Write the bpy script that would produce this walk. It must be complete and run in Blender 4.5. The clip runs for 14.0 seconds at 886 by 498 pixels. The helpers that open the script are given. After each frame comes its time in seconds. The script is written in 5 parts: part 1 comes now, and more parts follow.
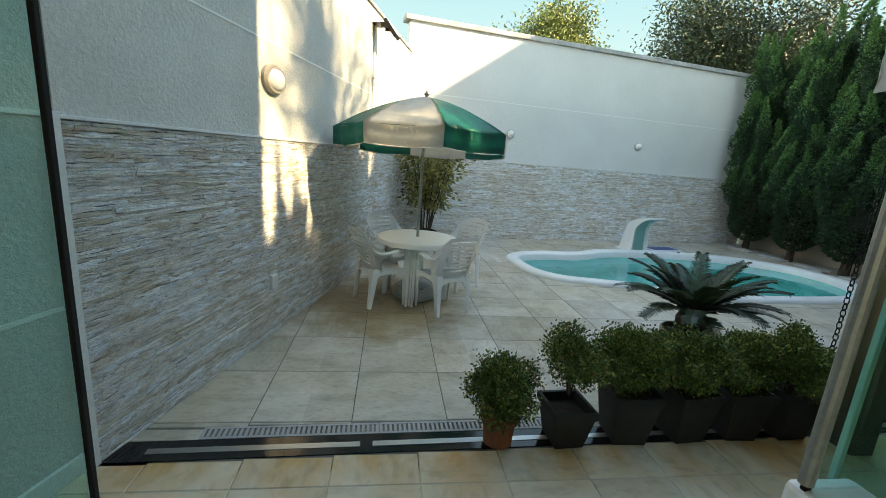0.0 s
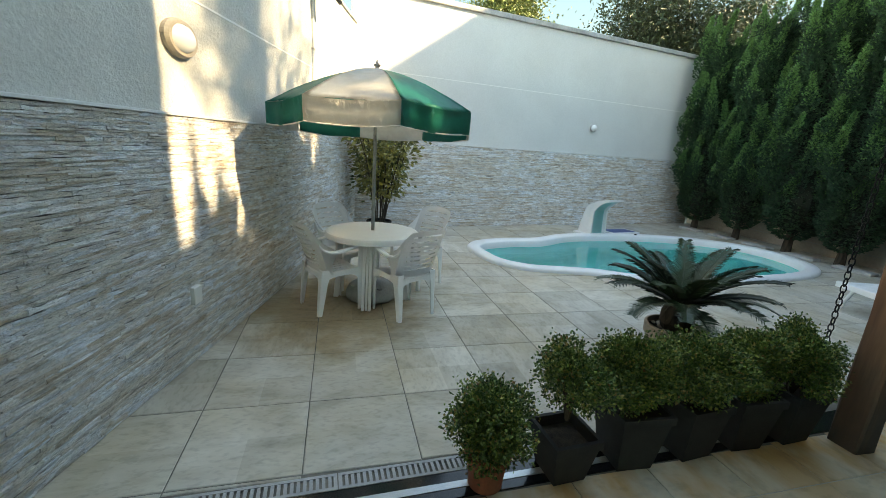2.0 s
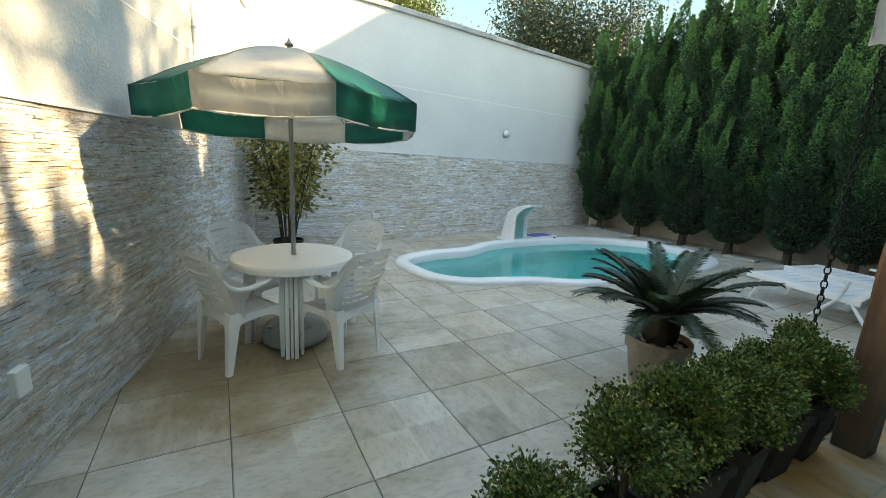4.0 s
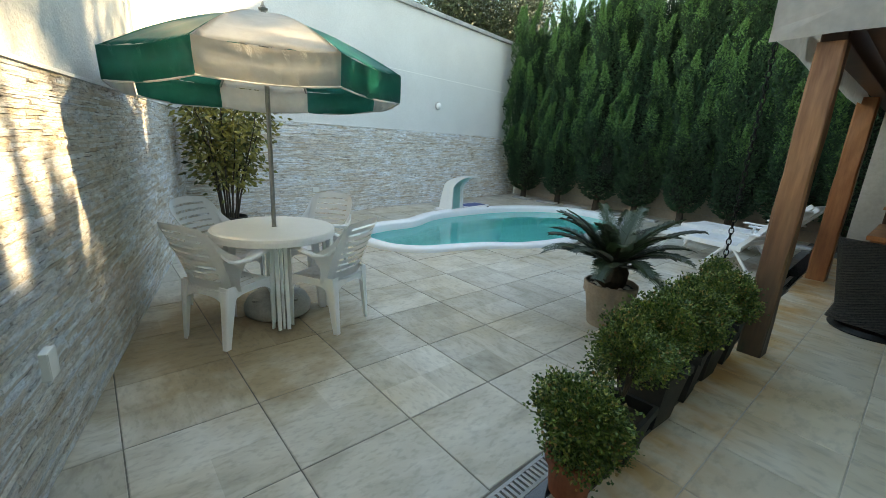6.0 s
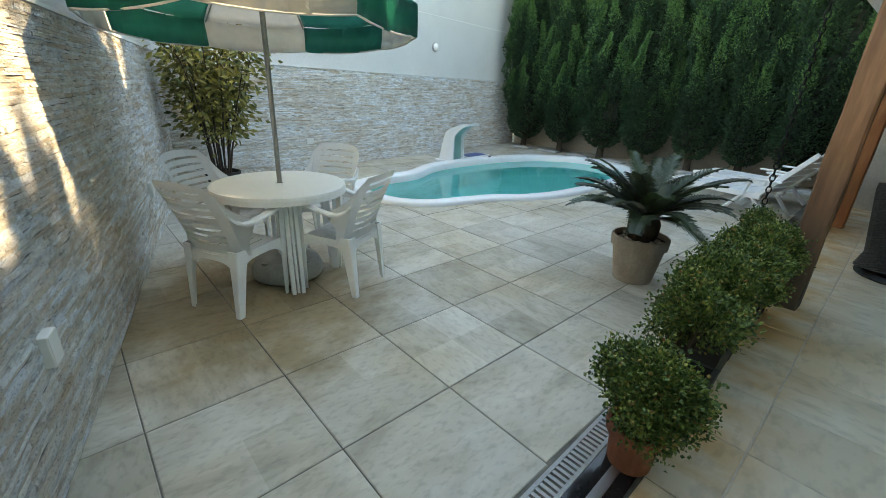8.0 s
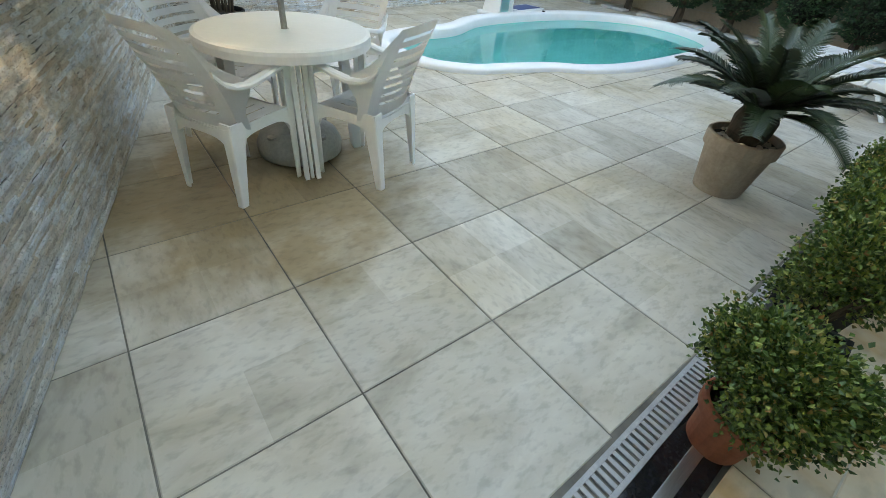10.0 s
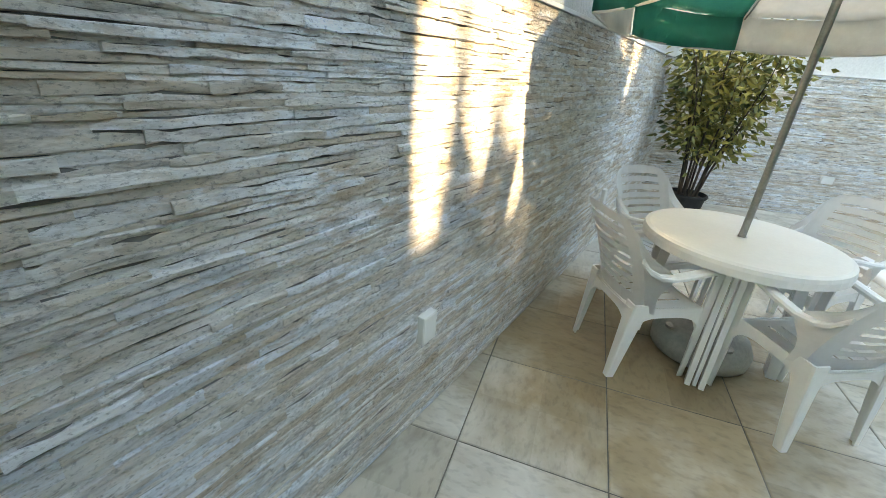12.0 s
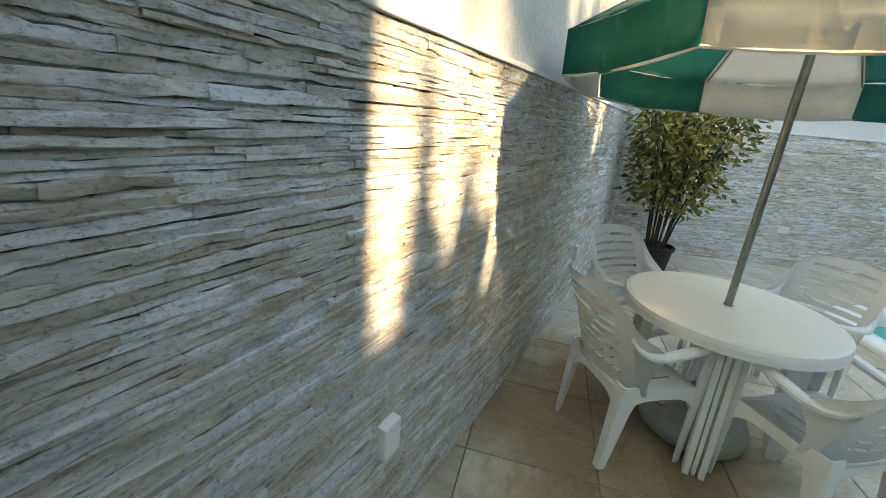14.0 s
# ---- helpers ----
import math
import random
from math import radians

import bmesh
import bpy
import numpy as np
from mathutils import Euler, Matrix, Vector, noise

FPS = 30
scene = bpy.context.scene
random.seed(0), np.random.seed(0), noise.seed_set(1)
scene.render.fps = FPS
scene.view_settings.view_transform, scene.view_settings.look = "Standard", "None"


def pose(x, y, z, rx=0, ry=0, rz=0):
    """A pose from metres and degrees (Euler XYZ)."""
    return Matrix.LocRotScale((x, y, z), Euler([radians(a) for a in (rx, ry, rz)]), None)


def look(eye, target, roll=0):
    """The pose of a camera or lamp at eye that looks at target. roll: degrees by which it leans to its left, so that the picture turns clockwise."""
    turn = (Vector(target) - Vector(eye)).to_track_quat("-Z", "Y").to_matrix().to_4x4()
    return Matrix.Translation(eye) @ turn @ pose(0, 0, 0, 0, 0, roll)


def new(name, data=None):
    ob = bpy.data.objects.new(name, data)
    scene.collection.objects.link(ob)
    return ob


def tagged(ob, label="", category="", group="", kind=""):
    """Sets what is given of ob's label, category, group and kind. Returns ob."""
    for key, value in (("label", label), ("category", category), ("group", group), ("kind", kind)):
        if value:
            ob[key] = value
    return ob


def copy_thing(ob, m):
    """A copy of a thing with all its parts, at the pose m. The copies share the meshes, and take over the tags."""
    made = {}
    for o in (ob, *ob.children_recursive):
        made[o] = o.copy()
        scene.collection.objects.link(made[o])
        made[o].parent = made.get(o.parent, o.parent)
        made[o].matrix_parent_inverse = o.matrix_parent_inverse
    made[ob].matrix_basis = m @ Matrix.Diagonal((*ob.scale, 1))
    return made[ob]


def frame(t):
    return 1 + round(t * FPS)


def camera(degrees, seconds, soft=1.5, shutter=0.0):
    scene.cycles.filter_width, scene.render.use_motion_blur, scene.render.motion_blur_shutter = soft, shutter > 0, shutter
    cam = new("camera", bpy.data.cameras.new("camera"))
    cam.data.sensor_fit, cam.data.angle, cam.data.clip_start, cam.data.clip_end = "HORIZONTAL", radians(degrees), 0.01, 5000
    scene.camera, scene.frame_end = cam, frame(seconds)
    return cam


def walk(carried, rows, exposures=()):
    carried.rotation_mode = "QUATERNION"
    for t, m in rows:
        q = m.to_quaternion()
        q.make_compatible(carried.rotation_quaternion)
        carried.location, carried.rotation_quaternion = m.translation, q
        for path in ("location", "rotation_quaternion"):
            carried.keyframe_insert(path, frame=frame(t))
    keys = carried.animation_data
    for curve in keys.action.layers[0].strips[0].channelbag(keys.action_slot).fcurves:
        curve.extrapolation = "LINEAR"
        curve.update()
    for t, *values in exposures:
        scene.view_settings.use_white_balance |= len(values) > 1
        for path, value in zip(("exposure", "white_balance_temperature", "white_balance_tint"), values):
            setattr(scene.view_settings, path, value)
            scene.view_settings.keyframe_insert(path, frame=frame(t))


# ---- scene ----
cam = camera(94.2, 14.0, soft=0.75)
PATH = [
    (0, (-0.055, 0.013, 1.637), (0.215, 1.947, 1.203), 4.5),
    (0.5, (-0.088, 0.101, 1.627), (0.303, 2.007, 1.165), 4.7),
    (1, (-0.106, 0.203, 1.618), (0.399, 2.078, 1.141), 4.5),
    (1.5, (-0.087, 0.369, 1.605), (0.456, 2.221, 1.082), 4.5),
    (2, (-0.059, 0.537, 1.605), (0.439, 2.412, 1.118), 4.0),
    (2.5, (-0.037, 0.69, 1.562), (0.506, 2.542, 1.039), 4.2),
    (3, (-0.1, 0.945, 1.513), (0.611, 2.76, 1.068), 2.8),
    (3.5, (-0.159, 1.118, 1.516), (0.66, 2.894, 1.096), 2.3),
    (4, (-0.201, 1.291, 1.505), (0.737, 3.008, 1.094), 3.1),
    (4.2, (-0.219, 1.34, 1.497), (0.75, 3.032, 1.054), 3.8),
    (6.3, (-0.849, 1.398, 1.46), (0.461, 2.821, 0.952), 3.6),
    (6.5, (-0.877, 1.43, 1.461), (0.463, 2.826, 0.953), 4.0),
    (7, (-0.917, 1.509, 1.461), (0.487, 2.833, 0.936), 3.4),
    (7.5, (-0.922, 1.591, 1.444), (0.464, 2.914, 0.871), 3.7),
    (8, (-0.813, 1.711, 1.41), (0.45, 3.08, 0.682), 2.6),
    (8.2, (-0.758, 1.759, 1.401), (0.459, 3.15, 0.636), 1.8),
    (10.3, (-0.536, 2.239, 1.285), (0.46, 3.401, -0.003), 7.0),
    (10.5, (-0.522, 2.263, 1.302), (0.442, 3.47, 0.032), 7.2),
    (11, (-0.506, 2.305, 1.323), (0.063, 3.818, 0.146), 6.7),
    (11.5, (-0.532, 2.295, 1.369), (-0.639, 4.008, 0.343), 5.4),
    (12, (-0.57, 2.289, 1.422), (-1.116, 4.029, 0.601), 4.8),
    (12.5, (-0.597, 2.341, 1.479), (-1.257, 4.125, 0.861), 5.5),
    (13, (-0.639, 2.436, 1.491), (-1.281, 4.245, 0.927), 5.7),
    (13.5, (-0.666, 2.511, 1.477), (-1.236, 4.333, 0.883), 5.2),
    (14, (-0.646, 2.545, 1.474), (-1.086, 4.396, 0.859), 5.3),
]
EXPOSURES = [(0, 2.74, 10200, 3), (1.5, 2.85, 10300, 5), (4.2, 2.96, 10300, 5), (6.3, 3.04, 10300, 5), (8.2, 3.18, 10300, 6), (10.3, 3.56, 10900, 9), (11.0, 3.66, 10900, 9), (11.6, 3.70, 11000, 9), (12.1, 3.66, 11000, 9), (12.6, 3.36, 11000, 8), (14, 3.06, 10800, 7)]
walk(cam, [(t, look(eye, target, roll)) for t, eye, target, roll in PATH], EXPOSURES)


# ---- world, sun, exposure ----
world = bpy.data.worlds.new("sky_world")
scene.world = world
world.use_nodes = True
wn = world.node_tree.nodes
sky = wn.new("ShaderNodeTexSky")
sky.sky_type = "NISHITA"
sky.sun_disc = False
SUN_TO = Vector((-1.0, 0.5, -0.70)).normalized()      # the way the sunlight travels
sky.sun_elevation = math.asin(-SUN_TO.z)
sky.sun_rotation = math.atan2(-SUN_TO.x, -SUN_TO.y)
bg = next(n for n in wn if n.type == "BACKGROUND")
world.node_tree.links.new(sky.outputs[0], bg.inputs[0])
sky.dust_density, sky.air_density, sky.ozone_density = 0.0, 1.1, 2.0
bg.inputs[1].default_value = 0.115
sun_data = bpy.data.lights.new("sun", "SUN")
sun_data.energy, sun_data.angle, sun_data.color = 2.7, radians(0.6), (1.0, 0.87, 0.70)
sun = new("sun", sun_data)
sun.rotation_mode = "QUATERNION"
sun.rotation_quaternion = SUN_TO.to_track_quat("-Z", "Y")
sun.location = (12, -9, 12)


# ---- materials ----
def material(name, color, rough=0.6, metal=0.0, spec=0.5):
    m = bpy.data.materials.new(name)
    m.use_nodes = True
    b = m.node_tree.nodes["Principled BSDF"]
    b.inputs["Base Color"].default_value = (*color, 1)
    b.inputs["Roughness"].default_value = rough
    b.inputs["Metallic"].default_value = metal
    b.inputs["Specular IOR Level"].default_value = spec
    return m


def mix_node(m, kind, fac, a, b):
    """A colour mix of two sockets or colours; returns the output socket."""
    n = m.node_tree.nodes.new("ShaderNodeMix")
    n.data_type, n.blend_type = "RGBA", kind
    for sock, v in ((n.inputs[0], fac), (n.inputs[6], a), (n.inputs[7], b)):
        if isinstance(v, bpy.types.NodeSocket):
            m.node_tree.links.new(v, sock)
        elif isinstance(v, tuple):
            sock.default_value = (*v, 1)
        else:
            sock.default_value = v
    return n.outputs[2]


def noise_node(m, scale, detail=4.0, stretch=(1, 1, 1), rough=0.6, space="Object"):
    t = m.node_tree
    co, mp, n = t.nodes.new("ShaderNodeTexCoord"), t.nodes.new("ShaderNodeMapping"), t.nodes.new("ShaderNodeTexNoise")
    mp.inputs["Scale"].default_value = stretch
    n.inputs["Scale"].default_value, n.inputs["Detail"].default_value, n.inputs["Roughness"].default_value = scale, detail, rough
    if space == "World":
        g = t.nodes.new("ShaderNodeNewGeometry")
        t.links.new(g.outputs["Position"], mp.inputs[0])
    else:
        t.links.new(co.outputs["Object"], mp.inputs[0])
    t.links.new(mp.outputs[0], n.inputs["Vector"])
    return n.outputs["Fac"]


def ramp(m, fac, stops):
    r = m.node_tree.nodes.new("ShaderNodeValToRGB")
    e = r.color_ramp.elements
    while len(e) < len(stops):
        e.new(0.5)
    for k, (p, c) in zip(e, stops):
        k.position, k.color = p, (*c, 1) if isinstance(c, tuple) else (c, c, c, 1)
    m.node_tree.links.new(fac, r.inputs[0])
    return r.outputs[0]


def relief(m, height, strength=0.3, dist=0.01):
    n = m.node_tree.nodes.new("ShaderNodeBump")
    n.inputs["Strength"].default_value, n.inputs["Distance"].default_value = strength, dist
    m.node_tree.links.new(height, n.inputs["Height"])
    m.node_tree.links.new(n.outputs[0], m.node_tree.nodes["Principled BSDF"].inputs["Normal"])


def paint(m, sock, name="Base Color"):
    m.node_tree.links.new(sock, m.node_tree.nodes["Principled BSDF"].inputs[name])


def piece_random(m):
    """One random number a piece, whether it is an object or an island."""
    t = m.node_tree
    o, g, a = t.nodes.new("ShaderNodeObjectInfo"), t.nodes.new("ShaderNodeNewGeometry"), t.nodes.new("ShaderNodeMath")
    t.links.new(o.outputs["Random"], a.inputs[0])
    t.links.new(g.outputs["Random Per Island"], a.inputs[1])
    f = t.nodes.new("ShaderNodeMath")
    f.operation = "FRACT"
    t.links.new(a.outputs[0], f.inputs[0])
    return f.outputs[0]


def grained(name, dark, light, scale, rough=0.6, stretch=(1, 1, 1), bump=0.2, dist=0.005, metal=0.0, fine=8.0, space="Object", grit=0.35):
    """Two-scale variation between two colours, with a fine relief."""
    m = material(name, light, rough, metal)
    big = noise_node(m, scale, 5, stretch, space=space)
    small = noise_node(m, scale * fine, 4, stretch, space=space)
    c = ramp(m, big, [(0.3, dark), (0.7, light)])
    c = mix_node(m, "MULTIPLY", grit, c, ramp(m, small, [(0.3, 0.6), (0.65, 1.0)]))
    paint(m, c)
    if bump:
        relief(m, small, bump, dist)
    return m


def tile_material(name, stops, scale, bump=0.25, patch=0.75, rusty=False):
    m = material(name, (0.5, 0.48, 0.44), 0.5)
    r = piece_random(m)
    t = m.node_tree
    # each tile takes its own stretch of the stone pattern
    g, mul, add = t.nodes.new("ShaderNodeNewGeometry"), t.nodes.new("ShaderNodeMath"), t.nodes.new("ShaderNodeVectorMath")
    mul.operation, mul.inputs[1].default_value = "MULTIPLY", 37.0
    t.links.new(r, mul.inputs[0])
    t.links.new(g.outputs["Position"], add.inputs[0])
    t.links.new(mul.outputs[0], add.inputs[1])
    # the veins run askew across the tile
    vein = t.nodes.new("ShaderNodeMapping")
    vein.inputs["Rotation"].default_value, vein.inputs["Scale"].default_value = (0, 0, 0.6), (0.85, 1.7, 1.0)
    four, flo, turn, rot = t.nodes.new("ShaderNodeMath"), t.nodes.new("ShaderNodeMath"), t.nodes.new("ShaderNodeMath"), t.nodes.new("ShaderNodeVectorRotate")
    four.operation, four.inputs[1].default_value, flo.operation, turn.operation, turn.inputs[1].default_value = "MULTIPLY", 397.0, "FLOOR", "MULTIPLY", math.pi / 2
    rot.rotation_type = "Z_AXIS"
    t.links.new(r, four.inputs[0])
    t.links.new(four.outputs[0], flo.inputs[0])
    t.links.new(flo.outputs[0], turn.inputs[0])
    t.links.new(add.outputs[0], rot.inputs["Vector"])
    t.links.new(turn.outputs[0], rot.inputs["Angle"])
    t.links.new(rot.outputs[0], vein.inputs[0])
    def n(sc, det, dist=0.0):
        k = t.nodes.new("ShaderNodeTexNoise")
        k.inputs["Scale"].default_value, k.inputs["Detail"].default_value, k.inputs["Distortion"].default_value = sc, det, dist
        t.links.new(vein.outputs[0], k.inputs["Vector"])
        return k.outputs["Fac"]
    c = ramp(m, n(scale, 6, 1.2), stops)
    c = mix_node(m, "MULTIPLY", 0.5, c, ramp(m, n(scale * 9, 5), [(0.34, 0.66), (0.5, 1.0)]))
    tone = ramp(m, r, [(0.0, (0.80, 0.78, 0.74)), (0.5, (0.95, 0.94, 0.92)), (1.0, (1.0, 0.97, 0.92))])
    c = mix_node(m, "MULTIPLY", 1.0, c, tone)
    # half-tile patches of another tone, as printed on the ceramic
    sn, wn_ = t.nodes.new("ShaderNodeVectorMath"), t.nodes.new("ShaderNodeTexWhiteNoise")
    sn.operation = "SNAP"
    sn.inputs[1].default_value = (0.3, 0.3, 50.0)
    off = t.nodes.new("ShaderNodeVectorMath")
    off.inputs[1].default_value = (0.22 + 60.0, 60.0 - 3.51, 20.0)
    t.links.new(g.outputs["Position"], off.inputs[0])
    t.links.new(off.outputs[0], sn.inputs[0])
    t.links.new(sn.outputs[0], wn_.inputs["Vector"])
    c = mix_node(m, "MULTIPLY", patch, c, ramp(m, wn_.outputs["Value"], [(0.0, (0.80, 0.78, 0.74)), (0.3, (0.86, 0.85, 0.82)), (0.34, (1.0, 1.0, 1.0)), (1.0, (1.0, 1.0, 1.0))]))
    stain = noise_node(m, 0.9, 4, space="World")
    c = mix_node(m, "MULTIPLY", ramp(m, stain, [(0.42, 0.0), (0.66, 0.8)]), c, (0.80, 0.70, 0.54))
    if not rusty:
        # a browner, darker patch with a ragged edge, spread over the tiles round the table
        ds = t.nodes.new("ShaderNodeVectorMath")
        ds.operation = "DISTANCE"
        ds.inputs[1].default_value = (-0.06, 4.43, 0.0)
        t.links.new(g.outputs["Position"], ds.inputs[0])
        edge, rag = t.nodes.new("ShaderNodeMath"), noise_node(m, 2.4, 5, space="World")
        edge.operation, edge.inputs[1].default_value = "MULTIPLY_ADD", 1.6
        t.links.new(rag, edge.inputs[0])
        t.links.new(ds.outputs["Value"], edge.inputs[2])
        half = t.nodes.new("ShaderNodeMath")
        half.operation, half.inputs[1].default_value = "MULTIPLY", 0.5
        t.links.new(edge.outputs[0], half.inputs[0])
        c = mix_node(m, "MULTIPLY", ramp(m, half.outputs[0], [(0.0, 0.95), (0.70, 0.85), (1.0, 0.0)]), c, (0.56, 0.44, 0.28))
    if rusty:
        # orange water stains run off the planters on to the floor
        sep, mr = t.nodes.new("ShaderNodeSeparateXYZ"), t.nodes.new("ShaderNodeMapRange")
        t.links.new(g.outputs["Position"], sep.inputs[0])
        t.links.new(sep.outputs["Y"], mr.inputs[0])
        mr.inputs[1].default_value, mr.inputs[2].default_value = 1.55, 2.0
        k = t.nodes.new("ShaderNodeMath")
        k.operation = "MULTIPLY"
        t.links.new(mr.outputs[0], k.inputs[0])
        t.links.new(ramp(m, noise_node(m, 2.2, 4, (1.6, 0.8, 1), space="World"), [(0.36, 0.0), (0.60, 1.0)]), k.inputs[1])
        c = mix_node(m, "MULTIPLY", k.outputs[0], c, (0.85, 0.55, 0.26))
    paint(m, c)
    paint(m, ramp(m, n(scale * 4, 4), [(0.3, 0.38), (0.7, 0.62)]), "Roughness")
    relief(m, n(scale * 6, 6, 0.5), bump, 0.004)
    return m


def ledger_material(name):
    """Split ledger stone: blue-grey, taupe, beige and rusty strips."""
    m = material(name, (0.4, 0.4, 0.4), 0.72)
    r = piece_random(m)
    c = ramp(m, r, [(0.0, (0.57, 0.60, 0.63)), (0.16, (0.76, 0.80, 0.85)), (0.30, (0.57, 0.52, 0.46)), (0.42, (0.71, 0.71, 0.70)), (0.56, (0.80, 0.84, 0.88)),
                    (0.68, (0.64, 0.60, 0.54)), (0.80, (0.73, 0.77, 0.82)), (0.90, (0.51, 0.43, 0.34)), (1.0, (0.86, 0.88, 0.89))])
    # taupe and rusty blotches within each strip
    mott = noise_node(m, 11, 6, (1, 1, 2.6), 0.7, "World")
    c = mix_node(m, "MIX", ramp(m, mott, [(0.50, 0.0), (0.60, 0.50)]), c, (0.60, 0.51, 0.42))
    # broad bands where one panel is browner than the next
    band = noise_node(m, 1.7, 3, (1, 1, 2.6), 0.6, "World")
    c = mix_node(m, "MULTIPLY", ramp(m, band, [(0.46, 0.0), (0.60, 0.60)]), c, (0.85, 0.76, 0.66))
    grain = noise_node(m, 9, 8, (1, 1, 3.4), 0.70, "World")
    c = mix_node(m, "MULTIPLY", 0.85, c, ramp(m, grain, [(0.34, (0.60, 0.58, 0.56)), (0.45, (1.02, 1.02, 1.02)), (0.62, (1.28, 1.29, 1.30))]))
    rust = noise_node(m, 3.1, 5, (1, 1, 4.0), 0.65, "World")
    c = mix_node(m, "MIX", ramp(m, rust, [(0.58, 0.0), (0.67, 0.7)]), c, (0.50, 0.37, 0.25))
    fine = noise_node(m, 75, 6, (1, 1, 2.0), 0.7, "World")
    c = mix_node(m, "MULTIPLY", 0.75, c, ramp(m, fine, [(0.36, 0.45), (0.47, 1.12)]))
    paint(m, c)
    relief(m, noise_node(m, 20, 12, (1, 1, 2.8), 0.80, "World"), 1.0, 0.020)
    return m


PLASTER = grained("pale_plaster", (0.66, 0.67, 0.66), (0.73, 0.74, 0.73), 1.2, 0.85, bump=0.25, dist=0.004, fine=40, space="World")
PLASTER_ROUGH = grained("rough_plaster", (0.56, 0.56, 0.53), (0.66, 0.66, 0.63), 2.0, 0.9, bump=0.8, dist=0.012, fine=22, space="World")
WHITE_LINE = material("white_groove", (0.82, 0.82, 0.80), 0.7)
COPING = grained("grey_coping", (0.30, 0.30, 0.29), (0.58, 0.57, 0.55), 3.0, 0.85, bump=0.3, space="World")
STONE = ledger_material("ledger_stone")
MORTAR = grained("dark_mortar", (0.13, 0.125, 0.12), (0.24, 0.23, 0.22), 8, 0.95, space="World")
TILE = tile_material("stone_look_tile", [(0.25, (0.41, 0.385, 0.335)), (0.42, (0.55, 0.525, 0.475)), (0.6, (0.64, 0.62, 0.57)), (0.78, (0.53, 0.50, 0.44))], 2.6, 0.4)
PATIO_TILE = tile_material("cream_tile", [(0.3, (0.67, 0.59, 0.47)), (0.7, (0.77, 0.70, 0.585))], 1.2, 0.08, 0.0, True)
GROUT = grained("dark_grout", (0.07, 0.065, 0.055), (0.24, 0.22, 0.19), 3, 0.95, space="World")
PATIO_GROUT = grained("pale_grout", (0.46, 0.41, 0.34), (0.58, 0.52, 0.43), 3, 0.9, space="World")
GRANITE = grained("black_granite", (0.008, 0.008, 0.009), (0.02, 0.02, 0.022), 60, 0.12, bump=0)
ALU = grained("brushed_aluminium", (0.45, 0.45, 0.45), (0.62, 0.62, 0.62), 20, 0.35, (1, 30, 30), 0.05, metal=1.0)
GRATE = grained("grey_grate_plastic", (0.34, 0.34, 0.34), (0.46, 0.46, 0.46), 12, 0.5)
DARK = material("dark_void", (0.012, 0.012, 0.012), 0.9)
PLASTIC = grained("white_plastic", (0.84, 0.845, 0.85), (0.88, 0.885, 0.89), 5, 0.38, bump=0.05, dist=0.002, grit=0.07)
PANEL_WHITE = material("socket_white", (0.8, 0.8, 0.77), 0.4)
WOOD = grained("weathered_wood", (0.15, 0.055, 0.028), (0.52, 0.25, 0.125), 5, 0.6, (1, 1, 0.12), 0.35, 0.006)
# rain-blackened foot of the post
_w = WOOD.node_tree
_s, _m = _w.nodes.new("ShaderNodeSeparateXYZ"), _w.nodes.new("ShaderNodeMapRange")
_g = _w.nodes.new("ShaderNodeNewGeometry")
_w.links.new(_g.outputs["Position"], _s.inputs[0])
_w.links.new(_s.outputs["Z"], _m.inputs[0])
_m.inputs[1].default_value, _m.inputs[2].default_value, _m.inputs[3].default_value, _m.inputs[4].default_value = 0.2, 1.25, 1.0, 0.0
_k = _w.nodes.new("ShaderNodeMath")
_k.operation = "MULTIPLY"
_w.links.new(_m.outputs[0], _k.inputs[0])
_w.links.new(ramp(WOOD, noise_node(WOOD, 6, 4, (1, 1, 0.2)), [(0.25, 0.55), (0.6, 1.0)]), _k.inputs[1])
_c = next(l.from_socket for l in _w.links if l.to_socket.name == "Base Color")
paint(WOOD, mix_node(WOOD, "MIX", _k.outputs[0], _c, (0.055, 0.048, 0.041)))
WOOD_RED = grained("varnished_wood", (0.22, 0.065, 0.022), (0.48, 0.19, 0.07), 6, 0.35, (1, 1, 0.15), 0.15)
WOOD_DARK = grained("dark_hutch_wood", (0.035, 0.014, 0.008), (0.10, 0.038, 0.018), 6, 0.35, (1, 1, 0.15), 0.12)
CANVAS_GREEN = grained("green_canvas", (0.009, 0.24, 0.19), (0.016, 0.33, 0.275), 3, 0.28, bump=0.2, dist=0.006, fine=3)
CANVAS_WHITE = grained("ivory_canvas", (0.70, 0.68, 0.64), (0.82, 0.81, 0.78), 3, 0.55, bump=0.25, dist=0.01, fine=3)
for _m in (CANVAS_GREEN, CANVAS_WHITE):
    # thin cloth lets some light through
    _t = _m.node_tree
    _tr, _mx = _t.nodes.new("ShaderNodeBsdfTranslucent"), _t.nodes.new("ShaderNodeMixShader")
    _p, _o = _t.nodes["Principled BSDF"], _t.nodes["Material Output"]
    _t.links.new(next(l.from_socket for l in _t.links if l.to_socket.name == "Base Color"), _tr.inputs[0])
    _mx.inputs[0].default_value = 0.28
    _t.links.new(_p.outputs[0], _mx.inputs[1])
    _t.links.new(_tr.outputs[0], _mx.inputs[2])
    _t.links.new(_mx.outputs[0], _o.inputs[0])
AWNING = grained("beige_awning", (0.66, 0.61, 0.56), (0.76, 0.71, 0.66), 1.5, 0.8, bump=0.15)
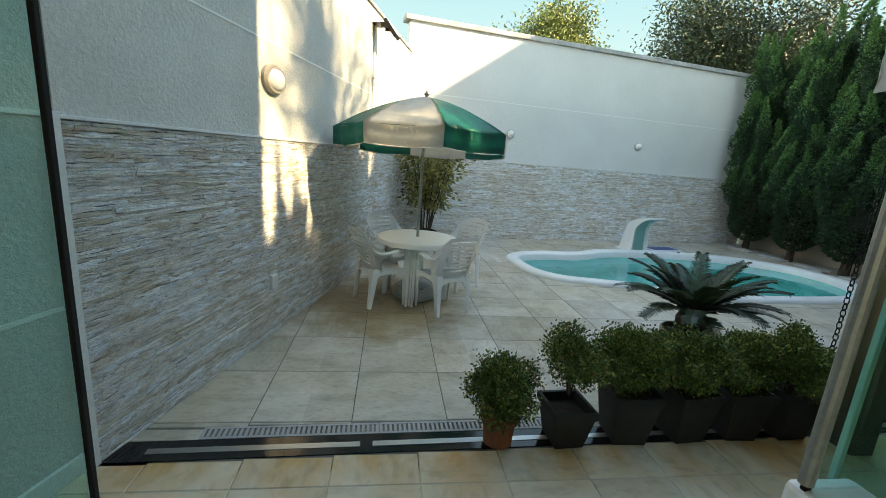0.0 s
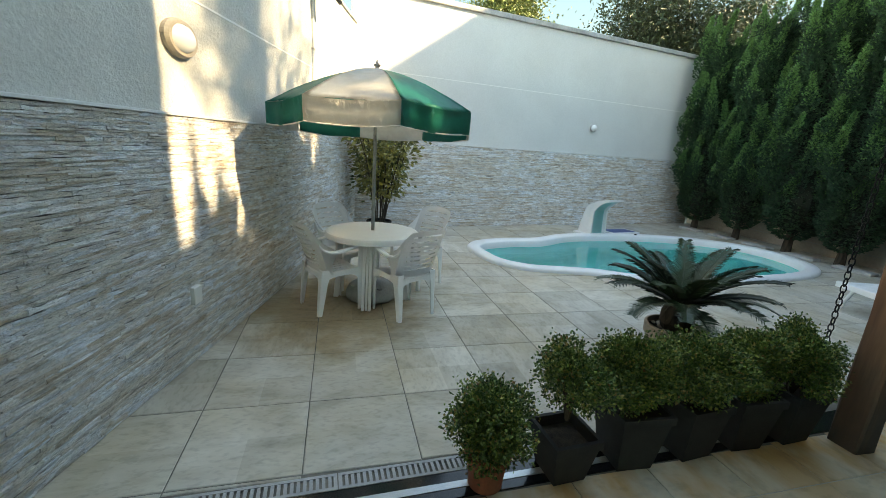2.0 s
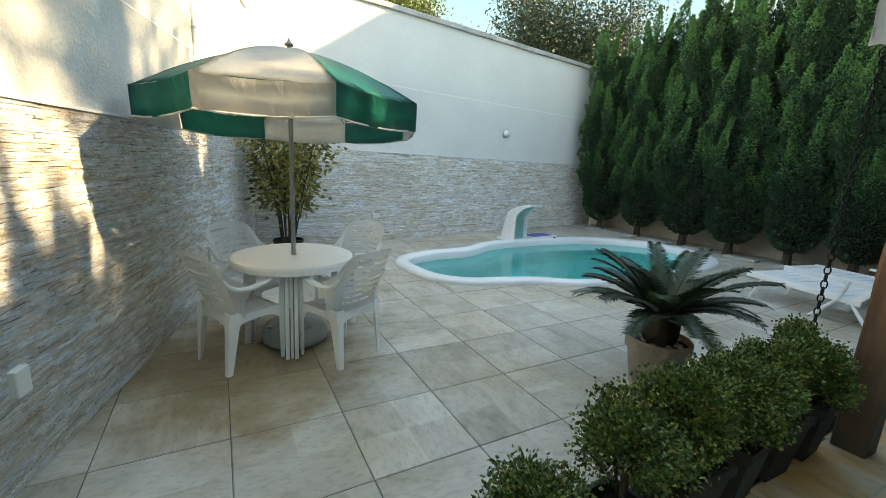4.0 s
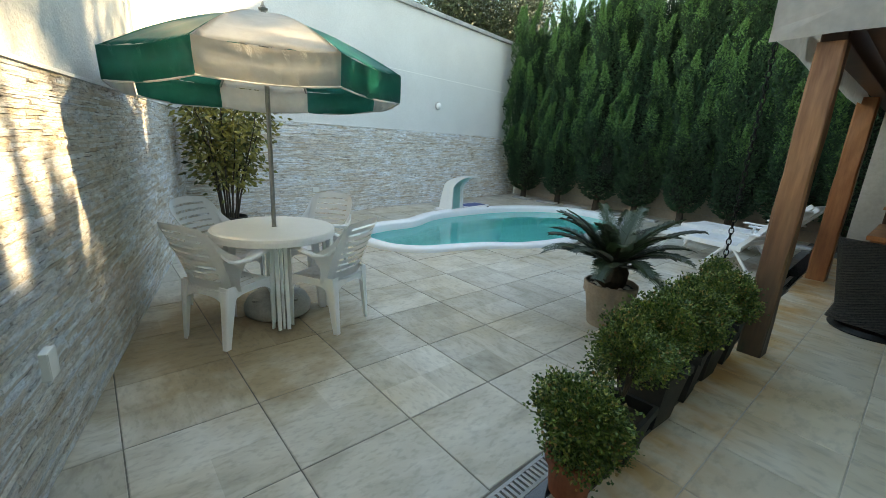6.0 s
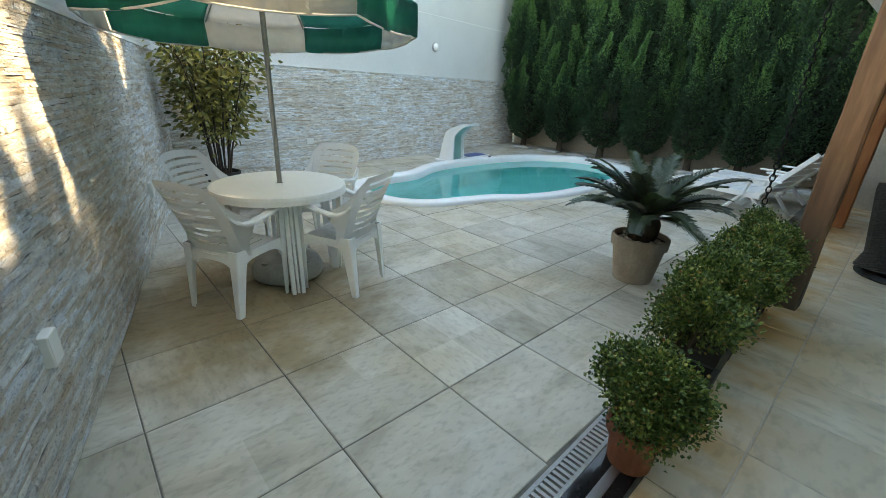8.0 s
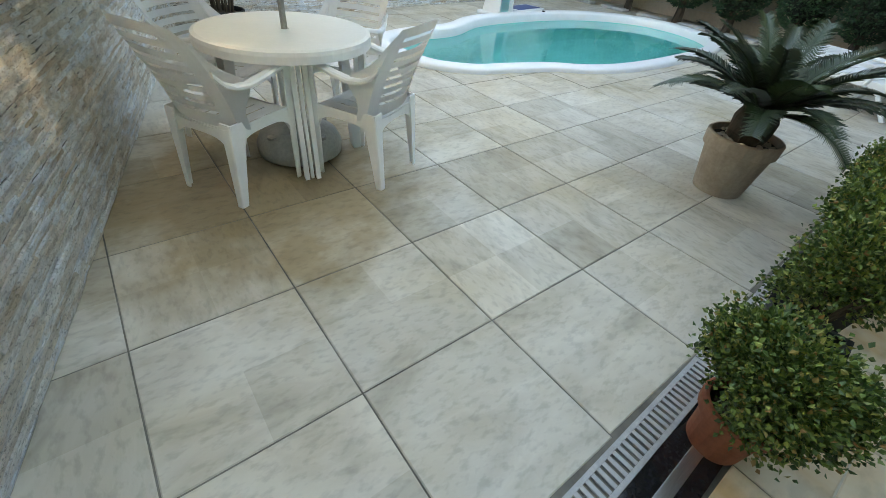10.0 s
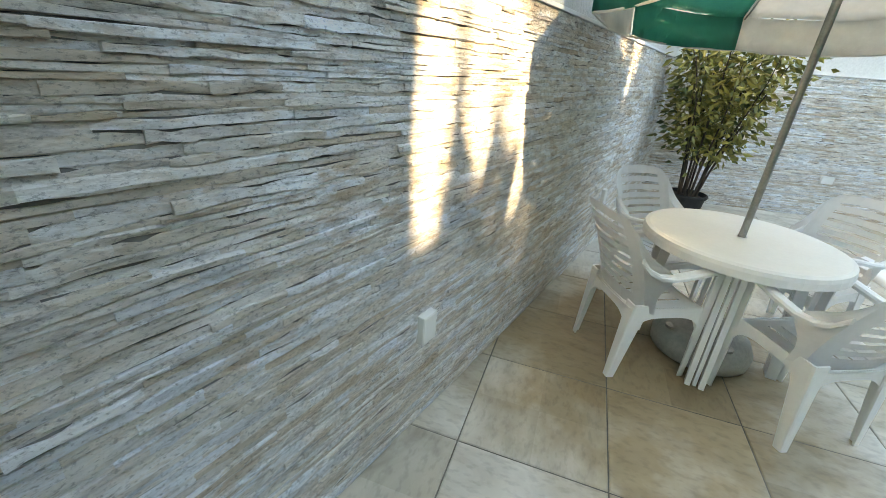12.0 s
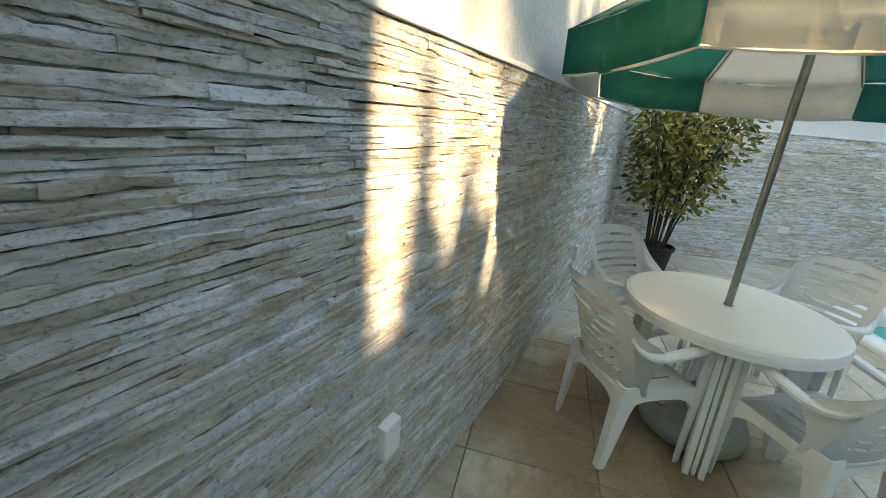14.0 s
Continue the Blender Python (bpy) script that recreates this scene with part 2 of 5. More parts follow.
STEEL = grained("grey_pole", (0.30, 0.30, 0.29), (0.45, 0.45, 0.44), 10, 0.4, metal=0.6, bump=0)
TERRACOTTA = grained("terracotta", (0.22, 0.065, 0.035), (0.33, 0.11, 0.06), 8, 0.75)
POT_BLACK = grained("black_pot_plastic", (0.014, 0.014, 0.014), (0.026, 0.026, 0.026), 9, 0.75)
POT_BEIGE = grained("beige_clay_pot", (0.33, 0.26, 0.20), (0.45, 0.37, 0.29), 6, 0.75)
SOIL = grained("soil", (0.02, 0.014, 0.009), (0.06, 0.045, 0.03), 25, 0.95, bump=0.8)
PEBBLE = grained("pale_pebble", (0.5, 0.46, 0.4), (0.7, 0.68, 0.63), 20, 0.6)
BARK = grained("bark", (0.035, 0.026, 0.018), (0.10, 0.075, 0.055), 20, 0.9, (1, 1, 0.3), 0.6)
POOL = grained("pool_fibreglass", (0.07, 0.74, 0.69), (0.12, 0.84, 0.79), 2, 0.25, bump=0, grit=0.05)
POOL_RIM = grained("pool_white_rim", (0.78, 0.80, 0.81), (0.85, 0.86, 0.87), 3, 0.35, bump=0.03, grit=0.06)
WICKER = grained("black_wicker", (0.035, 0.033, 0.031), (0.12, 0.112, 0.104), 60, 0.5, bump=0.6)
CHAIN = material("dark_chain", (0.02, 0.02, 0.02), 0.45, 0.6)
BOUNDARY = grained("cream_boundary_wall", (0.42, 0.36, 0.29), (0.55, 0.48, 0.40), 1.5, 0.9, bump=0.4, fine=14, space="World")
BLUE = material("blue_trim", (0.02, 0.07, 0.25), 0.4)


def leafy(name, dark, light, rough=0.5):
    m = material(name, light, rough)
    c = ramp(m, piece_random(m), [(0.0, dark), (0.6, light), (1.0, tuple(min(1, v * 1.5) for v in light))])
    paint(m, c)
    b = m.node_tree.nodes["Principled BSDF"]
    b.inputs["Subsurface Weight"].default_value = 0.0
    return m


LEAF_BOX = leafy("box_leaf", (0.024, 0.056, 0.010), (0.12, 0.19, 0.034))
paint(LEAF_BOX, ramp(LEAF_BOX, piece_random(LEAF_BOX), [(0.0, (0.022, 0.058, 0.012)), (0.5, (0.078, 0.142, 0.027)), (0.85, (0.17, 0.24, 0.048)), (0.95, (0.30, 0.28, 0.07)), (1.0, (0.26, 0.13, 0.045))]))
LEAF_BUSH = leafy("bush_leaf", (0.045, 0.070, 0.014), (0.24, 0.22, 0.055))
# near-black green that paints the shade deep inside the cypress crowns
CORE_GREEN = material("crown_shade", (0.010, 0.016, 0.008), 0.9)
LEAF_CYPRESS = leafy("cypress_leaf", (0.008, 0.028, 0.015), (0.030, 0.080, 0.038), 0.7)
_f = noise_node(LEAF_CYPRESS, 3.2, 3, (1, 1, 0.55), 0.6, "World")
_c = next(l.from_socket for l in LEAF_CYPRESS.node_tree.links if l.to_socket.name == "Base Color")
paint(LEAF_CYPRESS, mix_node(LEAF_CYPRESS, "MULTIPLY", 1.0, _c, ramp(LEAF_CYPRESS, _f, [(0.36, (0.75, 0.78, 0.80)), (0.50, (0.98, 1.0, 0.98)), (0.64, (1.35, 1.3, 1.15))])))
# lighter copy of the cypress green, which paints light on the spray tips
LEAF_LIT_TIP = leafy("cypress_lit_tip", (0.036, 0.105, 0.040), (0.110, 0.250, 0.082), 0.7)
LEAF_CYCAS = leafy("cycas_leaf", (0.006, 0.017, 0.007), (0.020, 0.042, 0.015), 0.42)
LEAF_TREE = leafy("tree_leaf", (0.05, 0.08, 0.02), (0.16, 0.19, 0.05))
LEAF_TREE_DARK = leafy("dark_tree_leaf", (0.012, 0.026, 0.012), (0.036, 0.060, 0.026))

WATER = bpy.data.materials.new("pool_water")
WATER.use_nodes = True
_b = WATER.node_tree.nodes["Principled BSDF"]
_b.inputs["Base Color"].default_value = (0.90, 1.0, 1.0, 1)
_b.inputs["Transmission Weight"].default_value = 1.0
_b.inputs["Roughness"].default_value = 0.02
_b.inputs["IOR"].default_value = 1.33
relief(WATER, noise_node(WATER, 5, 3, space="World"), 0.04, 0.02)

GLASS = bpy.data.materials.new("green_tempered_glass")
GLASS.use_nodes = True
_b = GLASS.node_tree.nodes["Principled BSDF"]
_b.inputs["Base Color"].default_value = (0.50, 0.78, 0.70, 1)
_b.inputs["Transmission Weight"].default_value = 1.0
_b.inputs["Roughness"].default_value = 0.0
_b.inputs["IOR"].default_value = 1.1


# ---- mesh helpers ----
def part(name, bm, mat, parent=None, label="", smooth=False):
    me = bpy.data.meshes.new(name)
    bm.normal_update()
    bm.to_mesh(me)
    bm.free()
    me.materials.append(mat)
    if smooth:
        me.shade_smooth()
    ob = new(name, me)
    if parent:
        ob.parent = parent
    if label:
        tagged(ob, label)
    return ob


def thing(name, m, label, category, group="", kind=""):
    ob = new(name)
    ob.empty_display_size = 0.1
    ob.matrix_basis = m
    return tagged(ob, label, category, group, kind)


def structure(ob, label, category):
    return tagged(ob, label, category, kind="structure")


def box(bm, lo, hi, bevel=0.0, m=None):
    vs = [bm.verts.new((x, y, z)) for x in (lo[0], hi[0]) for y in (lo[1], hi[1]) for z in (lo[2], hi[2])]
    fs = [bm.faces.new([vs[i] for i in f]) for f in ((0, 1, 3, 2), (4, 6, 7, 5), (0, 4, 5, 1), (2, 3, 7, 6), (0, 2, 6, 4), (1, 5, 7, 3))]
    if bevel:
        edges = list({e for f in fs for e in f.edges})
        out = bmesh.ops.bevel(bm, geom=edges, offset=bevel, segments=2, affect="EDGES", profile=0.5)
        vs = list({v for f in out["faces"] for v in f.verts} | {v for v in vs if v.is_valid})
    if m is not None:
        bmesh.ops.transform(bm, matrix=m, verts=[v for v in vs if v.is_valid])
    return bm


def boxed(lo, hi, bevel=0.0):
    return box(bmesh.new(), lo, hi, bevel)


def lathe(profile, seg=24, bm=None, cap=False):
    """Turns (radius, z) pairs round the z axis."""
    bm = bm or bmesh.new()
    rings = [[bm.verts.new((r * math.cos(a), r * math.sin(a), z)) for a in (2 * math.pi * k / seg for k in range(seg))] for r, z in profile]
    for a, b in zip(rings, rings[1:]):
        for k in range(seg):
            bm.faces.new((a[k], a[(k + 1) % seg], b[(k + 1) % seg], b[k]))
    if cap:
        bm.faces.new(list(reversed(rings[0])))
        bm.faces.new(rings[-1])
    return bm


def tube(path, radius, seg=8, bm=None, flat=1.0):
    """A tube along a list of points; radius is one number or one a point."""
    bm = bm or bmesh.new()
    pts = [Vector(p) for p in path]
    rad = radius if isinstance(radius, (list, tuple)) else [radius] * len(pts)
    rings = []
    for i, p in enumerate(pts):
        d = (pts[min(i + 1, len(pts) - 1)] - pts[max(i - 1, 0)]).normalized()
        side = d.cross(Vector((0, 0, 1)))
        side = side.normalized() if side.length > 1e-3 else Vector((1, 0, 0))
        up = side.cross(d)
        rings.append([bm.verts.new(p + rad[i] * (math.cos(a) * side + flat * math.sin(a) * up)) for a in (2 * math.pi * k / seg for k in range(seg))])
    for a, b in zip(rings, rings[1:]):
        for k in range(seg):
            bm.faces.new((a[k], b[k], b[(k + 1) % seg], a[(k + 1) % seg]))
    bm.faces.new(rings[0])
    bm.faces.new(list(reversed(rings[-1])))
    return bm


def prism(outline, z0, z1, bm=None):
    bm = bm or bmesh.new()
    lo, hi = [bm.verts.new((x, y, z0)) for x, y in outline], [bm.verts.new((x, y, z1)) for x, y in outline]
    bm.faces.new(list(reversed(lo)))
    bm.faces.new(hi)
    n = len(outline)
    for k in range(n):
        bm.faces.new((lo[k], lo[(k + 1) % n], hi[(k + 1) % n], hi[k]))
    return bm


def soup(verts, faces, name, mat, parent=None, label="", smooth=False):
    me = bpy.data.meshes.new(name)
    me.from_pydata(verts, [], faces)
    me.materials.append(mat)
    if smooth:
        me.shade_smooth()
    ob = new(name, me)
    if parent:
        ob.parent = parent
    if label:
        tagged(ob, label)
    return ob


# ---- the plan ----
# the side wall runs off askew to the tile grid; its own frame: u along it, v out of it into the yard
WALL_O, WALL_A = (-1.46, 2.0), math.atan(0.27)
SIDE = pose(WALL_O[0], WALL_O[1], 0, 0, 0, 90 - math.degrees(WALL_A))          # local x along the wall, -y into the yard
CORNER = (0.24, 8.28)
SIDE_LEN = 6.51
BACK_A = math.atan(0.158)
BACK = pose(CORNER[0], CORNER[1], 0, 0, 0, math.degrees(BACK_A))               # local x along the back wall, -y into the yard
BACK_LEN = 9.0
TX, TY = -0.22, 3.51                                                            # a corner of the tile grid


# ---- ground, floors, pool ----
def spline(points, per=6):
    """A smooth closed curve through the points."""
    out, n = [], len(points)
    for i in range(n):
        p0, p1, p2, p3 = (Vector(points[(i + k) % n]) for k in (-1, 0, 1, 2))
        for k in range(per):
            t = k / per
            out.append(0.5 * ((2 * p1) + (p2 - p0) * t + (2 * p0 - 5 * p1 + 4 * p2 - p3) * t * t + (3 * p1 - p0 - 3 * p2 + p3) * t ** 3))
    return out


POOL_OUT = spline([(2.0, 6.5), (2.12, 5.9), (2.5, 5.52), (3.0, 5.38), (3.45, 5.25), (3.9, 5.0), (4.6, 4.85), (5.8, 4.85), (7.0, 5.0), (7.75, 5.4),
                   (8.1, 6.2), (7.95, 7.0), (7.2, 7.6), (6.2, 7.86), (5.0, 7.88), (4.2, 7.75), (3.5, 7.40), (2.9, 7.35), (2.3, 7.15), (2.03, 6.85)])


def inset(loop, d):
    n, out = len(loop), []
    for i in range(n):
        a = (loop[(i + 1) % n] - loop[i - 1]).normalized()
        out.append(loop[i] + d * Vector((-a.y, a.x)))
    return out


def inside(loop, x, y):
    hit = False
    for i in range(len(loop)):
        a, b = loop[i - 1], loop[i]
        if (a.y > y) != (b.y > y) and x < a.x + (y - a.y) / (b.y - a.y) * (b.x - a.x):
            hit = not hit
    return hit


POOL_MID = inset(POOL_OUT, 0.10)


def sheet_with_hole(x0, x1, y0, y1, z, step, hole):
    """A flat sheet of small squares, left out inside the hole."""
    vs, fs, at = [], [], {}
    def v(i, j):
        if (i, j) not in at:
            at[i, j] = len(vs)
            vs.append((x0 + i * step, y0 + j * step, z))
        return at[i, j]
    nx, ny = round((x1 - x0) / step), round((y1 - y0) / step)
    for i in range(nx):
        for j in range(ny):
            if not inside(hole, x0 + (i + .5) * step, y0 + (j + .5) * step):
                fs.append((v(i, j), v(i + 1, j), v(i + 1, j + 1), v(i, j + 1)))
    return vs, fs


# one bed of grout under the yard's tiles, and the land beyond that reaches the horizon
vs, fs = sheet_with_hole(-2.2, 10.6, 1.9, 10.3, -0.004, 0.1, POOL_MID)
yard = structure(soup(vs, fs, "floor", GROUT), "pale stone-look porcelain tiles with dark joints round the pool", "floor")
bm = bmesh.new()
ring = [(-2.2, -6.0), (10.6, -6.0), (10.6, 10.3), (-2.2, 10.3)]
far = [(-2500, -2500), (2500, -2500), (2500, 2500), (-2500, 2500)]
a, b = [bm.verts.new((x, y, -0.006)) for x, y in ring], [bm.verts.new((x, y, -0.02)) for x, y in far]
for k in range(4):
    bm.faces.new((b[k], b[(k + 1) % 4], a[(k + 1) % 4], a[k]))
GROUND = grained("dry_ground", (0.10, 0.09, 0.06), (0.20, 0.18, 0.13), 0.3, 0.95, space="World")
structure(part("ground", bm, GROUND), "bare dry ground beyond the walls", "ground")

# the pool: rim, shell, water
pool = thing("swimming_pool", pose(0, 0, 0), "white-rimmed kidney-shaped fibreglass swimming pool full of turquoise water", "pool")
bm = bmesh.new()
loops = []
for d, z in ((0.0, -0.01), (0.0, 0.035), (0.025, 0.06), (0.10, 0.065), (0.19, 0.055), (0.22, 0.03), (0.22, -0.12)):
    loops.append([bm.verts.new((p.x, p.y, z)) for p in inset(POOL_OUT, d)])
for a, b in zip(loops, loops[1:]):
    for k in range(len(a)):
        bm.faces.new((a[k], a[(k + 1) % len(a)], b[(k + 1) % len(a)], b[k]))
part("rim", bm, POOL_RIM, pool, "smooth white rim", smooth=True)
bm = bmesh.new()
loops = []
for d, z in ((0.215, 0.0), (0.24, -0.35), (0.50, -0.42), (0.53, -0.75), (0.62, -1.1), (0.70, -1.15)):
    loops.append([bm.verts.new((p.x, p.y, z)) for p in inset(POOL_OUT, d)])
for a, b in zip(loops, loops[1:]):
    for k in range(len(a)):
        bm.faces.new((a[k], a[(k + 1) % len(a)], b[(k + 1) % len(a)], b[k]))
bm.faces.new(loops[-1])
part("basin", bm, POOL, pool, "turquoise moulded basin with a bench round it", smooth=True)
bm = bmesh.new()
bm.faces.new([bm.verts.new((p.x, p.y, -0.075)) for p in inset(POOL_OUT, 0.222)])
water = part("water", bm, WATER, pool, "still turquoise water")
water.visible_shadow = False
for x, y in ((6.0, 7.74),):
    part("inlet", bmesh.ops.transform(b2 := lathe([(0.0, 0.0), (0.028, 0.0), (0.028, 0.012), (0.0, 0.012)], 14), matrix=Matrix.Translation((x, y, 0.062)), verts=b2.verts) or b2, DARK, pool, "dark round inlet cap")


# ---- walls ----
def walled(name, m, length, height, thick, mat, label, category="wall"):
    ob = part(name, boxed((0, 0, -0.1), (length, thick, height)), mat)
    ob.matrix_basis = m
    return structure(ob, label, category)


wall_side = walled("wall_west", SIDE, SIDE_LEN, 3.47, 0.2, PLASTER_ROUGH, "grey plastered boundary wall clad with ledger stone below")
wall_back = walled("wall_north", BACK @ pose(-0.06, 0, 0), BACK_LEN + 0.06, 4.03, 0.22, PLASTER, "pale painted boundary wall clad with ledger stone below")
# the side wall goes on past the end of the stone
part("wall_run", boxed((-4.2, 0.005, -0.1), (-0.002, 0.2, 3.47)), PLASTER_ROUGH, wall_side)
coping = part("coping", boxed((-0.10, -0.05, 4.03), (BACK_LEN, 0.27, 4.12), 0.012), COPING, wall_back, "weathered grey concrete coping")
coping = part("coping", boxed((-4.2, -0.03, 3.47), (SIDE_LEN - 0.02, 0.23, 3.51), 0.008), COPING, wall_side, "thin grey coping")
part("groove", boxed((0.0, -0.004, 2.395), (SIDE_LEN, 0.05, 2.41)), WHITE_LINE, wall_side)
part("groove", boxed((-4.2, -0.002, 1.675), (-0.05, 0.05, 1.695)), WHITE_LINE, wall_side)
part("groove", boxed((-4.2, -0.002, 0.84), (-0.05, 0.05, 0.86)), WHITE_LINE, wall_side)
part("baseboard", boxed((-4.2, -0.012, 0.0), (-0.05, 0.05, 0.10), 0.004), PLASTER, wall_side)
part("groove", boxed((0.05, -0.004, 2.80), (BACK_LEN, 0.05, 2.812)), WHITE_LINE, wall_back)
part("trim", boxed((-0.04, -0.035, 0.0), (-0.004, 0.02, 1.70), 0.003), PLASTER, wall_side, "pale end strip of the cladding")
part("capping", boxed((-0.002, -0.032, 1.672), (SIDE_LEN - 0.03, 0.02, 1.69), 0.003), PLASTER, wall_side)
part("capping", boxed((0.03, -0.032, 1.622), (BACK_LEN, 0.02, 1.638), 0.003), PLASTER, wall_back)
part("mortar_bed", boxed((0.0, -0.0145, 0.0), (SIDE_LEN, 0.02, 1.67)), MORTAR, wall_side)
part("mortar_bed", boxed((0.0, -0.0145, 0.0), (BACK_LEN, 0.02, 1.62)), MORTAR, wall_back)
# boundary wall behind the cypresses, and the plain walls that close the place behind the camera
east = structure(part("wall_east", boxed((9.25, -6.0, -0.1), (9.45, 9.75, 2.3)), BOUNDARY), "cream rendered boundary wall behind the cypresses", "wall")
for z in (0.2, 0.4, 0.6, 0.8, 1.0, 1.2, 1.4, 1.6, 1.8, 2.0):
    part("groove", boxed((9.243, -6.0, z), (9.26, 9.7, z + 0.008)), COPING, east)
structure(part("wall_south", boxed((-3.6, -6.2, -0.1), (9.45, -6.0, 2.4)), PLASTER), "plain rendered rear wall", "wall")

# ---- house: patio floor, room, roof ----
patio = structure(part("patio_floor", boxed((-3.0, -6.0, -0.1), (9.25, 1.99, -0.004)), PATIO_GROUT), "cream ceramic tiles with thin joints under the roof", "floor")
# the granite edge runs a little askew to the tiles
ASKEW = pose(-1.2, 1.99, 0, 0, 0, 1.8) @ pose(1.2, -1.99, 0)
sill = part("threshold", boxed((-1.55, 1.992, -0.1), (9.0, 2.148, 0.003)), GRANITE)
sill.matrix_basis = ASKEW
structure(sill, "polished black granite threshold along the patio edge", "threshold")
for x0, x1 in ((-1.26, -0.15), (-0.08, 2.75), (3.25, 6.0)):
    rail = part("door_rail", boxed((x0, 2.045, 0.0), (x1, 2.085, 0.006), 0.001), ALU)
    rail.matrix_basis = ASKEW
    structure(rail, "flat aluminium floor rail in the granite", "rail")
# unseen storey, added so its corner cuts the sun patch along an upright edge
house = structure(part("wall_house", boxed((-3.4, -6.0, 2.42), (4.62, 0.62, 6.8)), PLASTER), "plain unseen upper storey, added to shade the side wall", "wall")
structure(part("ceiling", boxed((-3.2, -5.9, 2.37), (2.28, 0.64, 2.419)), PLASTER), "plain white ceiling of the glazed room", "ceiling")
structure(part("wall_room", boxed((2.12, -6.0, 0.0), (2.3, 0.5, 2.42)), PLASTER), "plain wall between room and patio", "wall")
structure(part("wall_end", boxed((7.75, -6.0, 0.0), (7.95, 2.04, 3.0)), BOUNDARY), "cream end wall of the covered patio", "wall")
patio_roof = structure(part("patio_ceiling", boxed((2.9, -6.0, 2.32), (7.95, 1.90, 2.40)), WOOD_DARK), "dark timber ceiling of the covered patio", "ceiling")
for y in (-1.2, -0.4, 0.4, 1.2):
    part("rafter", boxed((2.92, y - 0.05, 2.20), (7.74, y + 0.05, 2.319), 0.006), WOOD_DARK, patio_roof)
beam = structure(part("eave_beam", boxed((2.95, 1.93, 2.201), (7.9, 2.07, 2.42), 0.01), WOOD_DARK), "dark timber beam on the patio posts", "beam")

# clear blue sky low over the back wall, far off
SKY_BLUE = bpy.data.materials.new("blue_sky")
SKY_BLUE.use_nodes = True
_t = SKY_BLUE.node_tree
_e, _g, _s, _r = _t.nodes.new("ShaderNodeEmission"), _t.nodes.new("ShaderNodeNewGeometry"), _t.nodes.new("ShaderNodeSeparateXYZ"), _t.nodes.new("ShaderNodeMapRange")
_r.inputs[1].default_value, _r.inputs[2].default_value = 0.0, 150.0
_t.links.new(_g.outputs["Position"], _s.inputs[0])
_t.links.new(_s.outputs["Z"], _r.inputs[0])
_t.links.new(ramp(SKY_BLUE, _r.outputs[0], [(0.0, (0.62, 0.85, 1.0)), (0.5, (0.36, 0.68, 1.0)), (1.0, (0.24, 0.55, 1.0))]), _e.inputs[0])
_e.inputs[1].default_value = 0.20
_t.links.new(_e.outputs[0], _t.nodes["Material Output"].inputs[0])
bm = bmesh.new()
cols = []
for k in range(25):
    a = radians(-25 + 5 * k)
    cols.append([bm.verts.new((220 * math.sin(a), 220 * math.cos(a), z)) for z in (-2, 40, 80, 120, 150)])
for c0, c1 in zip(cols, cols[1:]):
    for k in range(4):
        bm.faces.new((c0[k], c0[k + 1], c1[k + 1], c1[k]))
structure(part("backdrop", bm, SKY_BLUE), "clear pale blue sky low over the back wall", "backdrop")

# neighbour's house beyond the boundary, seen only in gaps between the cypresses
# height and ends are set to throw the slanting shade on the back wall
neighbour = thing("neighbour_house", pose(0, 0, 0), "tall cream rendered neighbouring house behind the trees, sized to shade the walls", "house")
part("wall", boxed((11.0, 0.55, 0.0), (17.0, 8.1, 9.75)), PLASTER, neighbour)
part("roof", boxed((10.9, 0.45, 9.75), (17.1, 8.2, 9.95), 0.02), COPING, neighbour)


# ---- plants ----
def leaf_cloud(name, mat, parent, pos, direc, length, width, fold=0.25, crossed=False, label=""):
    """Many small pointed leaves, each two triangles bent along its midrib."""
    n = len(pos)
    direc = direc / np.linalg.norm(direc, axis=1, keepdims=True)
    rnd = np.random.normal(size=(n, 3))
    side = np.cross(direc, rnd)
    side /= np.linalg.norm(side, axis=1, keepdims=True) + 1e-9
    up = np.cross(side, direc)
    L, W = np.broadcast_to(length, n)[:, None], np.broadcast_to(width, n)[:, None]
    sets = [(side, up)] + ([(up, side)] if crossed else [])
    verts, faces = [], []
    base = 0
    for s, u in sets:
        mid = pos + direc * L * 0.45
        q = np.stack([pos, mid + s * W * 0.5 + u * W * fold, pos + direc * L, mid - s * W * 0.5 + u * W * fold], axis=1).reshape(-1, 3)
        idx = np.arange(n)[:, None] * 4 + base
        faces.append(np.concatenate([idx + np.array([[0, 1, 2]]), idx + np.array([[0, 2, 3]])], axis=1).reshape(-1, 3))
        verts.append(q)
        base += 4 * n
    return soup(np.concatenate(verts).tolist(), np.concatenate(faces).tolist(), name, mat, parent, label)


def lumpy_ball(n, radius, lumps=14, flat=1.0, fill=0.35, seed=1):
    """Points in a crown made of lumps, denser towards its outside."""
    r = np.random.RandomState(seed)
    c = r.normal(size=(lumps, 3))
    c /= np.linalg.norm(c, axis=1, keepdims=True)
    c *= radius * r.uniform(0.32, 0.80, (lumps, 1))
    k = r.randint(0, lumps, n)
    d = r.normal(size=(n, 3))
    d /= np.linalg.norm(d, axis=1, keepdims=True)
    rr = radius * 0.45 * (r.uniform(0, 1, (n, 1)) ** fill)
    p = c[k] + d * rr
    out = p / (np.linalg.norm(p, axis=1, keepdims=True) + 1e-6)
    p[:, 2] *= flat
    return p, out * 0.7 + r.normal(size=(n, 3)) * 0.55


